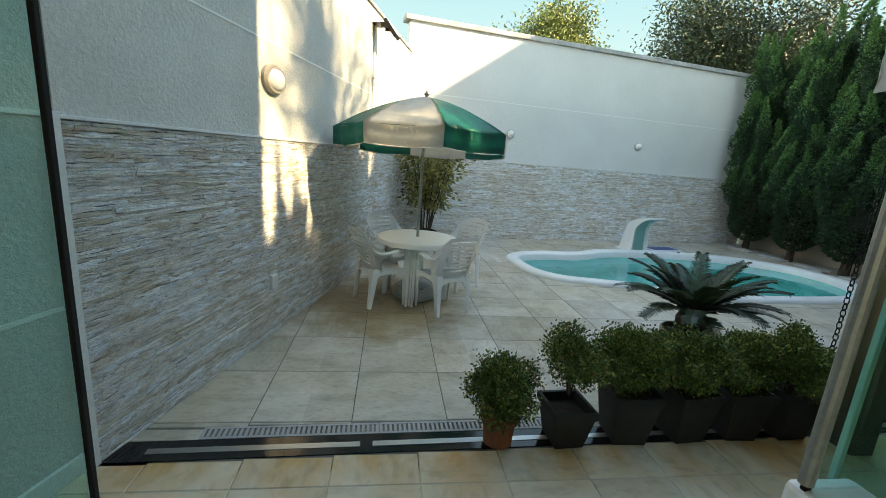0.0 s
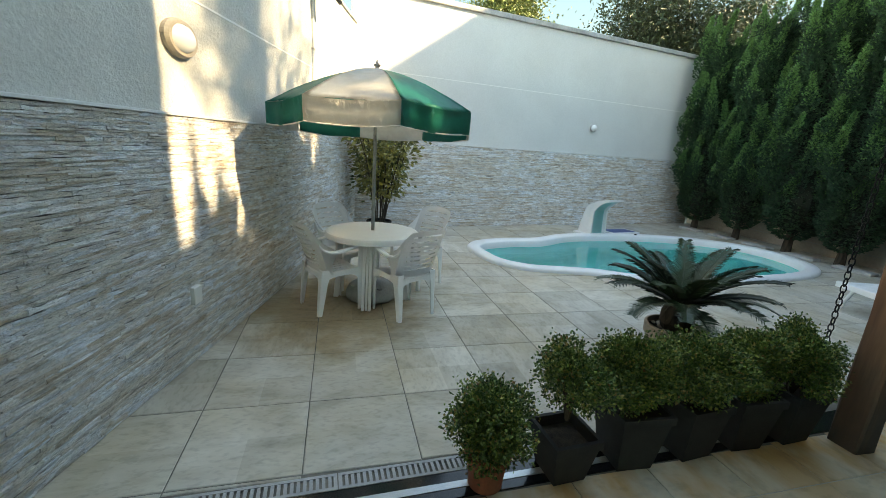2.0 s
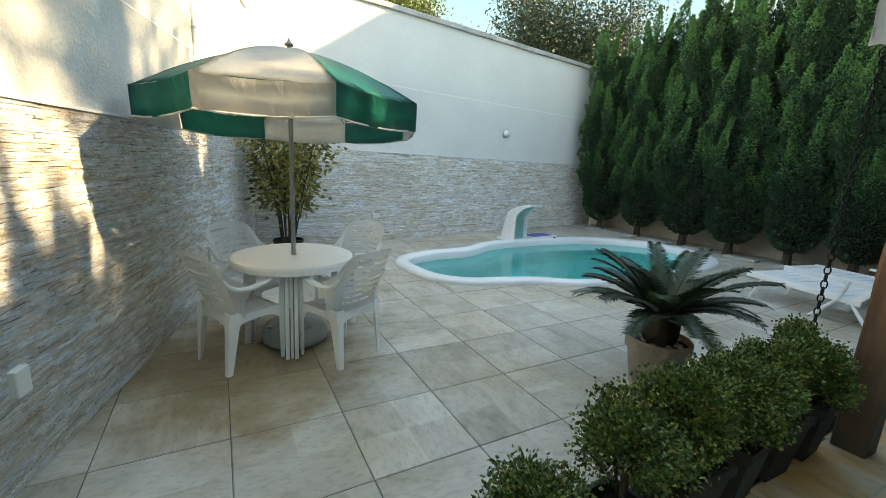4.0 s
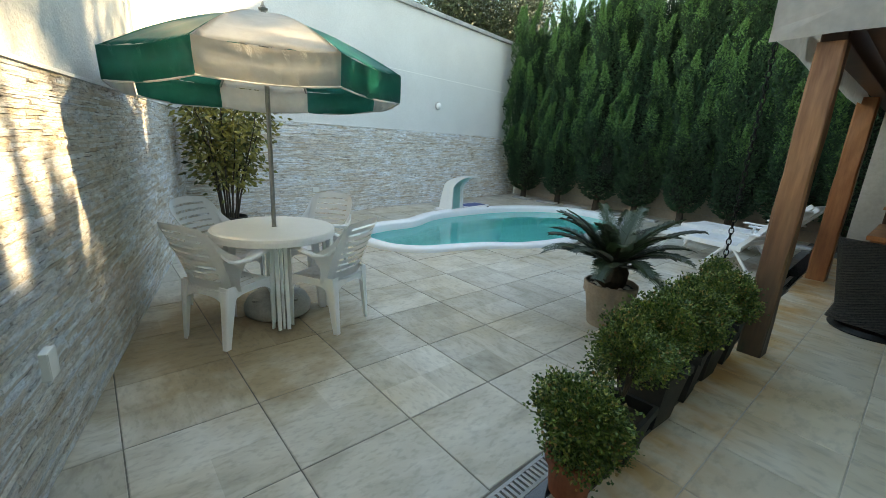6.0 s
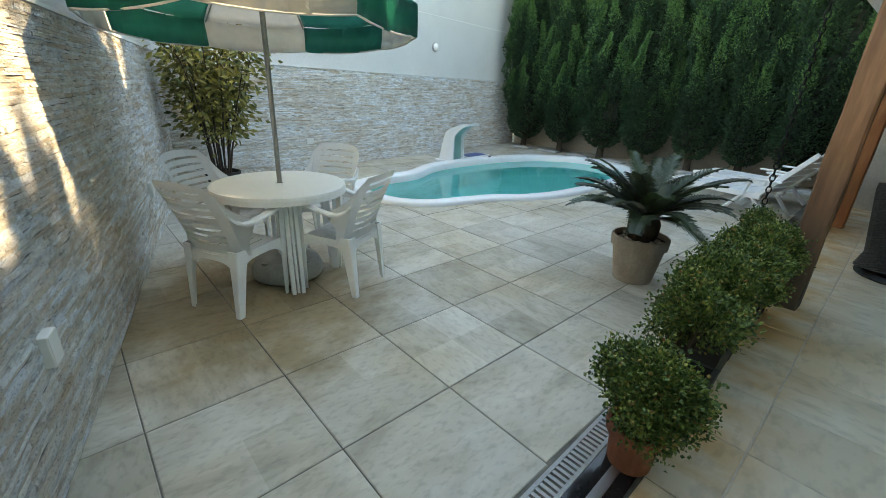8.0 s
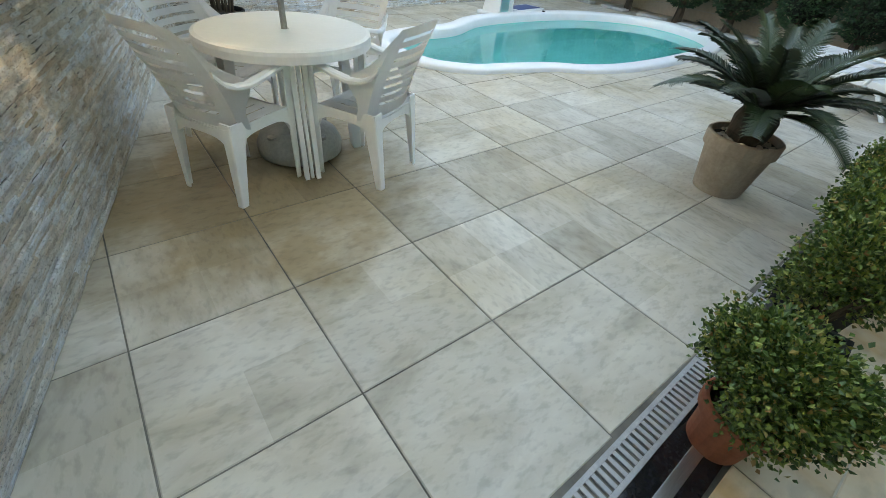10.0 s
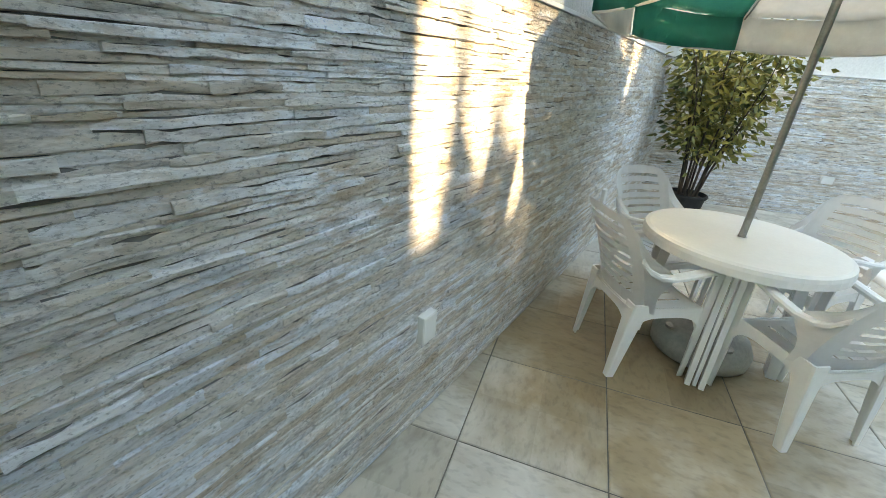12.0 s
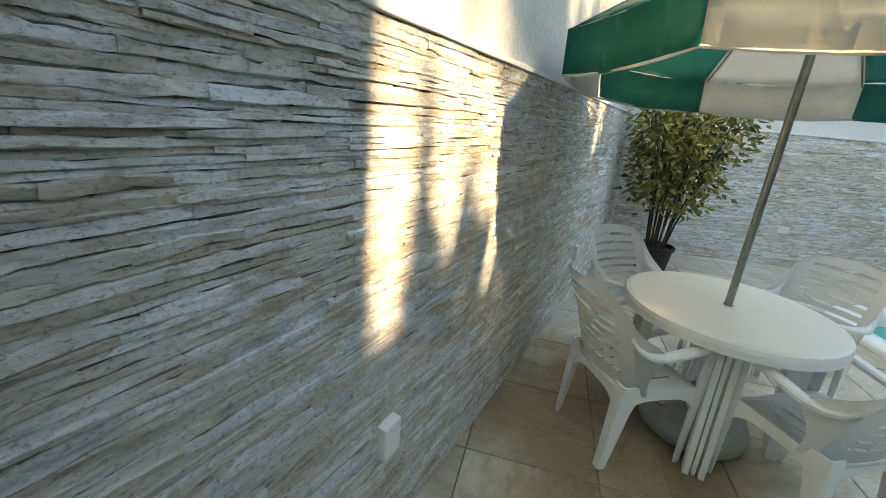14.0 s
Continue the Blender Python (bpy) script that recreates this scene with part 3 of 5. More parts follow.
def shrub_crown(parent, z, radius, seed, n=2600, mat=None, leaf=0.0175, flat=0.95):
    p, d = lumpy_ball(n, radius, 11, flat, 0.4, seed)
    p += np.random.normal(0, 0.075 * radius, p.shape)
    p[:, 2] += z
    d[:, 2] += 0.35
    # loose young shoots that break the outline
    for j in range(22):
        k0 = np.random.randint(0, n - 40)
        far = p[k0] - np.array((0, 0, z))
        far = far / max(np.linalg.norm(far), 1e-6) + np.array((0, 0, 0.08))
        s = np.linspace(0.7, 1.12, 16)[:, None] * radius
        p[k0:k0 + 16] = np.array((0, 0, z)) + far * s * 0.9 + np.random.normal(0, 0.007, (16, 3))
    leaf_cloud("foliage", mat or LEAF_BOX, parent, p, d, np.random.uniform(0.7, 1.3, n) * leaf, leaf * 0.85)
    r = random.Random(seed)
    for k in range(7):
        a, q = r.uniform(0, 6.28), r.uniform(0.3, 0.75) * radius
        tip = (q * math.cos(a), q * math.sin(a), z + r.uniform(-0.2, 0.5) * radius)
        part("stem", tube([(0.01 * math.cos(a), 0.01 * math.sin(a), z - radius * 1.05), (tip[0] * 0.4, tip[1] * 0.4, z - radius * 0.5), tip], [0.006, 0.005, 0.002], 5), BARK, parent)


def square_pot(parent, top, bottom, h, mat):
    bm = bmesh.new()
    rings = []
    for half, z in ((bottom / 2, 0.0), (top / 2 - 0.012, h - 0.05), (top / 2, h - 0.045), (top / 2, h), (top / 2 - 0.02, h), (top / 2 - 0.03, h - 0.06)):
        rings.append([bm.verts.new((sx * half, sy * half, z)) for sx, sy in ((-1, -1), (1, -1), (1, 1), (-1, 1))])
    for a, b in zip(rings, rings[1:]):
        for k in range(4):
            bm.faces.new((a[k], a[(k + 1) % 4], b[(k + 1) % 4], b[k]))
    bm.faces.new(list(reversed(rings[0])))
    part("pot", bm, mat, parent)
    part("soil", boxed((-top / 2 + 0.03, -top / 2 + 0.03, h - 0.07), (top / 2 - 0.03, top / 2 - 0.03, h - 0.055)), SOIL, parent)


def round_pot(parent, top, bottom, h, mat, lip=0.05, label=""):
    part("pot", lathe([(bottom * 0.98, 0.0), (bottom, 0.004), (top - 0.018, h - lip), (top, h - lip + 0.004), (top + 0.004, h - 0.008), (top - 0.004, h), (top - 0.016, h), (top - 0.022, h - 0.05), (0.001, h - 0.05)], 28, cap=False), mat, parent, label, smooth=False)
    part("soil", lathe([(top - 0.021, h - 0.045), (top * 0.5, h - 0.032), (0.001, h - 0.028)], 18), SOIL, parent)


shrub = thing("potted_shrub", pose(0.655, 2.11, 0.004), "small-leaved box shrub in a terracotta plastic pot on the granite edge", "potted plant", "row of potted shrubs")
round_pot(shrub, 0.115, 0.085, 0.20, TERRACOTTA)
shrub_crown(shrub, 0.39, 0.235, 3, 13000)
SHRUBS = []
for k, (x, y, rz, crown_z, rad) in enumerate(((1.07, 2.12, 4, 0.52, 0.205), (1.48, 2.15, -3, 0.50, 0.228), (1.88, 2.16, 5, 0.53, 0.232), (2.26, 2.17, -2, 0.51, 0.218), (2.63, 2.17, 3, 0.51, 0.226))):
    sh = thing("potted_shrub", pose(x, y, 0.004, 0, 0, rz), ("sparse light-tipped" if k == 0 else "dense dark") + " box shrub in a square black plastic pot", "potted plant", "row of potted shrubs")
    square_pot(sh, *((0.27, 0.18, 0.25) if k == 0 else (0.30, 0.20, 0.34)), POT_BLACK)
    shrub_crown(sh, crown_z, rad, 10 + k, 6500 if k == 0 else 15000)
    SHRUBS.append(sh)

# cycad in its pot
cyc = thing("cycad", pose(2.485, 2.95, 0.0), "dark green sago palm in a beige clay pot with pebbles", "potted plant")
round_pot(cyc, 0.215, 0.15, 0.38, POT_BEIGE, 0.09)
rnd = random.Random(5)
for k in range(34):
    a, r = rnd.uniform(0, 6.28), rnd.uniform(0.10, 0.185)
    b = bmesh.new()
    bmesh.ops.create_icosphere(b, subdivisions=1, radius=1.0)
    bmesh.ops.transform(b, matrix=pose(r * math.cos(a), r * math.sin(a), 0.352, rnd.uniform(-20, 20), rnd.uniform(-20, 20), rnd.uniform(0, 180)) @ Matrix.Diagonal((rnd.uniform(0.014, 0.026), rnd.uniform(0.012, 0.018), 0.011, 1)), verts=b.verts)
    part("pebble", b, PEBBLE, cyc, smooth=True)
trunk = lathe([(0.10, 0.33), (0.12, 0.40), (0.115, 0.48), (0.085, 0.56), (0.0, 0.60)], 14)
for v in trunk.verts:
    v.co += Vector((rnd.uniform(-1, 1), rnd.uniform(-1, 1), rnd.uniform(-1, 1))) * 0.012
part("trunk", trunk, BARK, cyc, "shaggy dark trunk")


def frond(parent, az, rise, length, droop, seed):
    """One feather-shaped leaf: an arched rib and narrow leaflets on both sides."""
    r = random.Random(seed)
    pts, dirs = [], []
    p, el = Vector((0.04 * math.cos(az), 0.04 * math.sin(az), 0.53)), rise
    n = 52
    for k in range(n + 1):
        pts.append(p.copy())
        d = Vector((math.cos(az) * math.cos(el), math.sin(az) * math.cos(el), math.sin(el)))
        dirs.append(d)
        p = p + d * (length / n)
        el -= droop / n * (0.5 + 1.2 * k / n)
    bm = tube(pts, [0.007 * (1 - 0.8 * k / n) for k in range(n + 1)], 5)
    for sg in (-1, 1):
        base = [bm.verts.new(q) for q in pts[2:]]
        for k in range(2, n):
            s, d = k / n, dirs[k]
            side = d.cross(Vector((0, 0, 1))).normalized() * sg
            L = 0.120 * min(1, 6 * s) * (1.05 - 0.62 * s * s) + 0.012
            w = (side * 0.9 + d * 0.6 + Vector((0, 0, 0.16))).normalized()
            o, wd = pts[k].lerp(pts[k + 1], 0.5), d * 0.0042
            mid = o + w * L * 0.55 + Vector((0, 0, 0.004))
            tip = bm.verts.new(o + w * L + Vector((0, 0, -0.02 * r.random())))
            bm.faces.new((base[k - 2], base[k - 1], bm.verts.new(mid + wd), tip, bm.verts.new(mid - wd)))
    return part("frond", bm, LEAF_CYCAS, parent)


for k in range(30):
    az = k * 2.399
    tier = k / 29
    frond(cyc, az, radians(70 - 50 * tier + rnd.uniform(-6, 6)), rnd.uniform(0.56, 0.68), radians(36 + 22 * tier), k)

# multi-stemmed bush in the corner
bush = thing("corner_bush", pose(0.63, 7.50, 0.0), "tall multi-stemmed shrub with olive leaves in a black pot", "potted plant")
round_pot(bush, 0.21, 0.16, 0.30, POT_BLACK, 0.04)
rnd = random.Random(8)
pos, dirs = [], []
for k in range(15):
    a, lean = 2.4 * k, rnd.uniform(0.12, 0.50)
    h = rnd.uniform(1.35, 1.85) - 0.35 * lean
    base = Vector((0.09 * math.cos(a), 0.09 * math.sin(a), 0.26))
    pts = [base + Vector((lean * math.cos(a + 0.4 * math.sin(3 * t)) * t ** 1.3, lean * math.sin(a + 0.4 * math.sin(3 * t)) * t ** 1.3, (h) * t)) for t in (0, 0.2, 0.4, 0.6, 0.8, 1.0)]
    part("stem", tube(pts, [0.013, 0.012, 0.010, 0.008, 0.006, 0.003], 6), BARK, bush)
    for j in range(165):
        t = rnd.uniform(0.16, 1.0) ** 0.62
        i = min(4, int(t * 5))
        c = pts[i].lerp(pts[i + 1], t * 5 - i)
        off = Vector((rnd.gauss(0, 0.11), rnd.gauss(0, 0.11), rnd.gauss(0, 0.08)))
        pos.append(tuple(c + off))
        dirs.append((off.x * 4 + rnd.gauss(0, 0.3), off.y * 4 + rnd.gauss(0, 0.3), -0.25 + rnd.gauss(0, 0.35)))
leaf_cloud("foliage", LEAF_BUSH, bush, np.array(pos), np.array(dirs), np.random.uniform(0.07, 0.125, len(pos)), 0.046)


# row of cypresses
def cypress_crown(parent, seed, h, rad):
    """A dark egg-footed body and many upright plumes that stand out from it, their tips coloured lighter as if lit."""
    r = np.random.RandomState(seed)
    prof = lambda t: rad * np.sqrt(np.clip(t * 7.0 + 0.02, 0, 1)) * (1 - 0.42 * np.clip(t, 0, 1) ** 2.6)
    z0 = 0.30
    # the body
    m = 15000
    t, a = r.uniform(0, 1, m) ** 0.9, r.uniform(0, 6.28, m)
    rr = prof(t) * (0.45 + 0.20 * np.sqrt(r.uniform(0, 1, m))) * (1 + 0.12 * np.sin(4 * a + 7 * t))
    low = np.clip(1 - t * 6, 0, 1)
    rr = rr * (1 + 0.45 * low)
    body = np.stack([np.cos(a) * rr, np.sin(a) * rr, z0 + t * h], 1)
    bdir = np.stack([np.cos(a) * 0.7 + r.normal(size=m) * 0.4, np.sin(a) * 0.7 + r.normal(size=m) * 0.4, 0.6 - 0.9 * low + r.normal(size=m) * 0.3], 1)
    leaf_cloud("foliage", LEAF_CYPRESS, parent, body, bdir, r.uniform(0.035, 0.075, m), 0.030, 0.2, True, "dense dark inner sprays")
    # the plumes: spindles that lean out and then turn straight up
    dark, ddir, tip, tdir = [], [], [], []
    plumes = 56
    for k in range(plumes):
        t0, ang = (k + r.uniform(0, 1)) / plumes * 0.92, k * 2.399 + r.uniform(-0.4, 0.4)
        L = r.uniform(0.9, 1.9) * (1 - 0.25 * t0)
        W = r.uniform(0.095, 0.155)
        n = int(760 * L)
        s = r.uniform(0, 1, n) ** 0.85
        foot = float(prof(np.array(t0))) * 0.55
        reach = foot + r.uniform(0.10, 0.34) * np.minimum(1, 2.0 * s) - 0.08 * s * s
        sway = 0.08 * np.sin(3.5 * s + k)
        w = W * np.sin(np.clip(s * 0.93 + 0.07, 0, 1) * np.pi) ** 0.75 * (1.15 - 0.95 * s) + 0.004
        q = r.normal(size=(n, 3))
        q /= np.linalg.norm(q, axis=1, keepdims=True)
        lob = 1 + 0.38 * np.sin(17 * s * L + 3 * np.arctan2(q[:, 1], q[:, 0]) + k)
        c, sn = math.cos(ang), math.sin(ang)
        p = np.stack([c * reach - sn * sway + q[:, 0] * w * lob, sn * reach + c * sway + q[:, 1] * w * lob, z0 + 0.10 + t0 * h + s * L + q[:, 2] * 0.03], 1)
        d = q * np.array((0.9, 0.9, 0.3)) + np.array((0.25 * c, 0.25 * sn, 0.75)) + r.normal(size=(n, 3)) * 0.25
        # outer ends take the lighter green that stands in for light
        lit_part = s + r.normal(size=n) * 0.14 > 0.58
        dark.append(p[~lit_part])
        ddir.append(d[~lit_part])
        tip.append(p[lit_part])
        tdir.append(d[lit_part])
    dark, ddir, tip, tdir = (np.concatenate(v) for v in (dark, ddir, tip, tdir))
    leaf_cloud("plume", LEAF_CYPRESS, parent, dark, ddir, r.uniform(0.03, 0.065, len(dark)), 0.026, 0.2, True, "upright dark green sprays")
    leaf_cloud("young_growth", LEAF_LIT_TIP, parent, tip, tdir, r.uniform(0.03, 0.060, len(tip)), 0.022, 0.2, True, "spray tips coloured lighter green as if lit")
    return float(max(dark[:, 2].max(), tip[:, 2].max()))


CYPRESS, TOPS = [], []
rnd = random.Random(21)
def cypress(x, y, h, wide=1.0):
    """One tree of the row, h metres tall."""
    if len(CYPRESS) < 4:
        k = len(CYPRESS)
        tree = thing("cypress", pose(x, y, 0.0), "tall dark green columnar cypress in a close row", "tree", "row of cypresses")
        part("trunk", tube([(0, 0, -0.02), (0.02, 0.01, 0.3), (0.0, 0.02, 0.8), (0.0, 0.0, 3.6)], [0.075, 0.06, 0.05, 0.015], 8), BARK, tree)
        # solid filler core; its dark colour stands in for shade between sprays
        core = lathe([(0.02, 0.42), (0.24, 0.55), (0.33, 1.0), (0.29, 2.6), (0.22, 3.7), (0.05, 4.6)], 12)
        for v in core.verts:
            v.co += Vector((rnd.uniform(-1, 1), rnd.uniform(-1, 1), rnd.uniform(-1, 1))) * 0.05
        part("shade_core", core, CORE_GREEN, tree)
        TOPS.append(cypress_crown(tree, 30 + k, 4.6, 0.60))
        CYPRESS.append(tree)
    else:
        k = rnd.randrange(4)
        tree = copy_thing(CYPRESS[k], pose(x, y, 0.0, 0, 0, rnd.uniform(0, 360)))
    tree.scale = (wide, wide, h / TOPS[k])
    return tree


for y, h in ((8.86, 5.0), (7.74, 5.2), (6.62, 5.5), (5.66, 5.3), (4.68, 5.6), (3.80, 5.7), (2.95, 6.0), (2.10, 6.2)):
    cypress(8.64 + rnd.uniform(-0.05, 0.05), y, h, rnd.uniform(1.02, 1.22))
# unseen taller cypresses, added so their tops shape the side wall's sun patch
for y, h in ((1.72, 8.4), (1.25, 8.4), (0.75, 8.2), (0.25, 8.1), (-0.28, 8.0), (-0.66, 8.15), (-0.98, 8.15), (-1.22, 8.15), (-1.44, 8.35), (-2.1, 8.3)):
    cypress(8.66, y, h)


def broad_tree(x, y, trunk_h, crown, mat, seed, n, leaf, label):
    r = random.Random(seed)
    t = thing("tree", pose(x, y, -0.02), label, "tree")
    top = Vector((0, 0, trunk_h))
    part("trunk", tube([(0, 0, 0), (0.05, 0.03, trunk_h * 0.5), tuple(top)], [0.20, 0.15, 0.11], 9), BARK, t)
    pos, dirs = [], []
    for k in range(13):
        a, e = r.uniform(0, 6.28), r.uniform(0.1, 1.2)
        L = crown * r.uniform(0.65, 1.05)
        d = Vector((math.cos(a) * math.cos(e), math.sin(a) * math.cos(e), math.sin(e)))
        pts = [top + d * L * s + Vector((0, 0, 0.15 * L * s * s)) for s in (0, 0.35, 0.7, 1.0)]
        part("limb", tube(pts, [0.07, 0.05, 0.03, 0.012], 6), BARK, t)
        for j in range(n // 13):
            s = r.uniform(0.35, 1.08)
            c = top + d * L * s + Vector((0, 0, 0.15 * L * s * s))
            off = Vector((r.gauss(0, 1), r.gauss(0, 1), r.gauss(0, 0.8))) * crown * 0.17
            pos.append(tuple(c + off))
            dirs.append((r.gauss(0, 1), r.gauss(0, 1), r.gauss(-0.3, 0.8)))
    leaf_cloud("crown", mat, t, np.array(pos), np.array(dirs), np.random.uniform(0.8, 1.3, len(pos)) * leaf, leaf * 0.5)
    return t


broad_tree(5.5, 15.6, 4.9, 2.0, LEAF_TREE, 2, 20000, 0.12, "sunlit yellow-green broadleaf tree beyond the back wall")
# out-of-view tree, added to break up the sunlight on the side wall's plaster
broad_tree(12.6, -1.75, 11.0, 1.9, LEAF_TREE_DARK, 6, 3200, 0.13, "unseen sparse broadleaf tree, added to dapple the side wall")
broad_tree(12.2, 14.6, 4.4, 3.6, LEAF_TREE_DARK, 4, 42000, 0.13, "dark spreading broadleaf tree beyond the back wall")


# ---- table set ----
TABLE = (0.29, 4.68)
table = thing("garden_table", pose(*TABLE, 0), "round white plastic garden table with a hole for a parasol", "table")
part("tabletop", lathe([(0.024, 0.725), (0.44, 0.725), (0.46, 0.718), (0.465, 0.70), (0.465, 0.665), (0.45, 0.66), (0.445, 0.69), (0.024, 0.70), (0.024, 0.725)], 48), PLASTIC, table, "slightly stained white round top")
for a in (-102, -12, 78, 168):
    bm = bmesh.new()
    for off in (-0.032, 0.0, 0.032):
        b = pose(0, 0, 0, 0, 0, a)
        path = [b @ Vector((0.30, off, 0.695)), b @ Vector((0.33, off, 0.35)), b @ Vector((0.36, off, 0.0))]
        w = 0.013 if off else 0.009
        vs = [[bm.verts.new(p + b.to_3x3() @ Vector((dx, dy, 0))) for dx, dy in ((-0.025, -w), (0.025 if off else 0.012, -w), (0.025 if off else 0.012, w), (-0.025, w))] for p in path]
        for r0, r1 in zip(vs, vs[1:]):
            for k in range(4):
                bm.faces.new((r0[k], r1[k], r1[(k + 1) % 4], r0[(k + 1) % 4]))
        bm.faces.new(list(reversed(vs[-1])))
    part("leg", bm, PLASTIC, table, "fluted white leg")

base = thing("umbrella_base", pose(*TABLE, 0), "round grey-white plastic parasol base under the table", "umbrella base")
part("body", lathe([(0.22, 0.0), (0.255, 0.02), (0.26, 0.08), (0.23, 0.14), (0.16, 0.185), (0.06, 0.20), (0.045, 0.26), (0.024, 0.26)], 28), grained("grey_base", (0.36, 0.36, 0.35), (0.52, 0.52, 0.50), 6, 0.6), base, smooth=True)
for a in (20, 110, 200, 290):
    b = lathe([(0.0, 0.0), (0.03, 0.0), (0.03, 0.016), (0.0, 0.016)], 12)
    bmesh.ops.transform(b, matrix=pose(0.2 * math.cos(radians(a)), 0.2 * math.sin(radians(a)), 0.148, 0, 0, 0), verts=b.verts)
    part("cap", b, STEEL, base)

umb = thing("parasol", pose(*TABLE, 0.2), "green and ivory panelled canvas parasol with a hanging valance", "parasol")
part("pole", tube([(0, 0, 0.0), (0, 0, 1.0), (0, 0, 2.10)], 0.017, 12), STEEL, umb)
RIM_R, RIM_Z, TOP_Z, VAL = 0.965, 1.665, 2.05, 0.185
TILT = pose(0, 0, 2.05, -2.6, 0, 0) @ pose(0, 0, -2.05)        # the canopy hangs a little towards the back wall
A0 = -129
for k in range(8):
    mat = CANVAS_WHITE if k % 2 == 0 else CANVAS_GREEN
    bm = bmesh.new()
    a, b = radians(A0 + 45 * k), radians(A0 + 45 * (k + 1))
    rows, nu, nv = [], 16, 14
    for j in list(range(nv + 1)) + [nv + 0.001, nv + 1, nv + 2]:
        row = []
        for i in range(nu + 1):
            u = i / nu
            sag = 4 * u * (1 - u)
            if j <= nv:
                v = min(1.0, j / nv)
                r = 0.03 + (RIM_R - 0.03) * v
                p = Vector((math.cos(a), math.sin(a), 0)).lerp(Vector((math.cos(b), math.sin(b), 0)), u) * r
                z = TOP_Z - (TOP_Z - RIM_Z) * (0.45 * v + 0.55 * v * v) - 0.035 * sag * v * (1 - 0.4 * v) + 0.006 * math.sin(7 * u + 5 * v + k) * v + 0.007 * (noise.noise(Vector((7 * u + 3 * k, 5 * v, k))) + 0.6 * noise.noise(Vector((15 * u - 6 * v, 11 * v, k)))) * v * (1 - 0.3 * abs(2 * u - 1))
            else:
                s = (j - nv) / 2
                p = Vector((math.cos(a), math.sin(a), 0)).lerp(Vector((math.cos(b), math.sin(b), 0)), u) * (RIM_R + (0.012 * math.sin(6.3 * u * 2 + k * 2.1) + 0.016 * noise.noise(Vector((9 * u + 5 * k, 3 * s, k)))) * s - 0.015 * s)
                z = RIM_Z - 0.021 * sag - VAL * s + 0.005 * math.sin(9 * u + k) * s
            row.append(bm.verts.new((p.x, p.y, z)))
        rows.append(row)
    for q, (r0, r1) in enumerate(zip(rows, rows[1:])):
        if q == nv:
            continue
        for i in range(nu):
            bm.faces.new((r0[i], r1[i], r1[i + 1], r0[i + 1]))
    bmesh.ops.solidify(bm, geom=bm.faces[:], thickness=0.003)
    pan = part("canopy_panel", bm, mat, umb, "ivory canvas panel with creases" if k % 2 == 0 else "deep green canvas panel", smooth=True)
    pan.matrix_basis = TILT
    edge = [((RIM_R - 0.012) * (math.cos(a) * (1 - u) + math.cos(b) * u), (RIM_R - 0.012) * (math.sin(a) * (1 - u) + math.sin(b) * u), RIM_Z - 0.021 * 4 * u * (1 - u) - VAL) for u in (0, 0.2, 0.4, 0.6, 0.8, 1.0)]
    part("piping", tube(edge, 0.006, 5), CANVAS_WHITE, pan)
    rib = [((0.03 + (RIM_R - 0.06) * v) * math.cos(a), (0.03 + (RIM_R - 0.06) * v) * math.sin(a), TOP_Z - 0.02 - (TOP_Z - RIM_Z) * (0.45 * v + 0.55 * v * v)) for v in (0, 0.25, 0.5, 0.75, 1)]
    rb = part("rib", tube(rib, 0.005, 6), STEEL, umb)
    rb.matrix_basis = TILT
    part("strut", tube([(0.02 * math.cos(a), 0.02 * math.sin(a), 1.80), rib[2]], 0.004, 6), STEEL, rb)
part("hub", lathe([(0.018, 1.77), (0.035, 1.78), (0.035, 1.83), (0.018, 1.84)], 14), STEEL, umb)
part("finial", lathe([(0.03, 2.07), (0.034, 2.085), (0.012, 2.095), (0.007, 2.125), (0.0, 2.13)], 12), STEEL, umb)


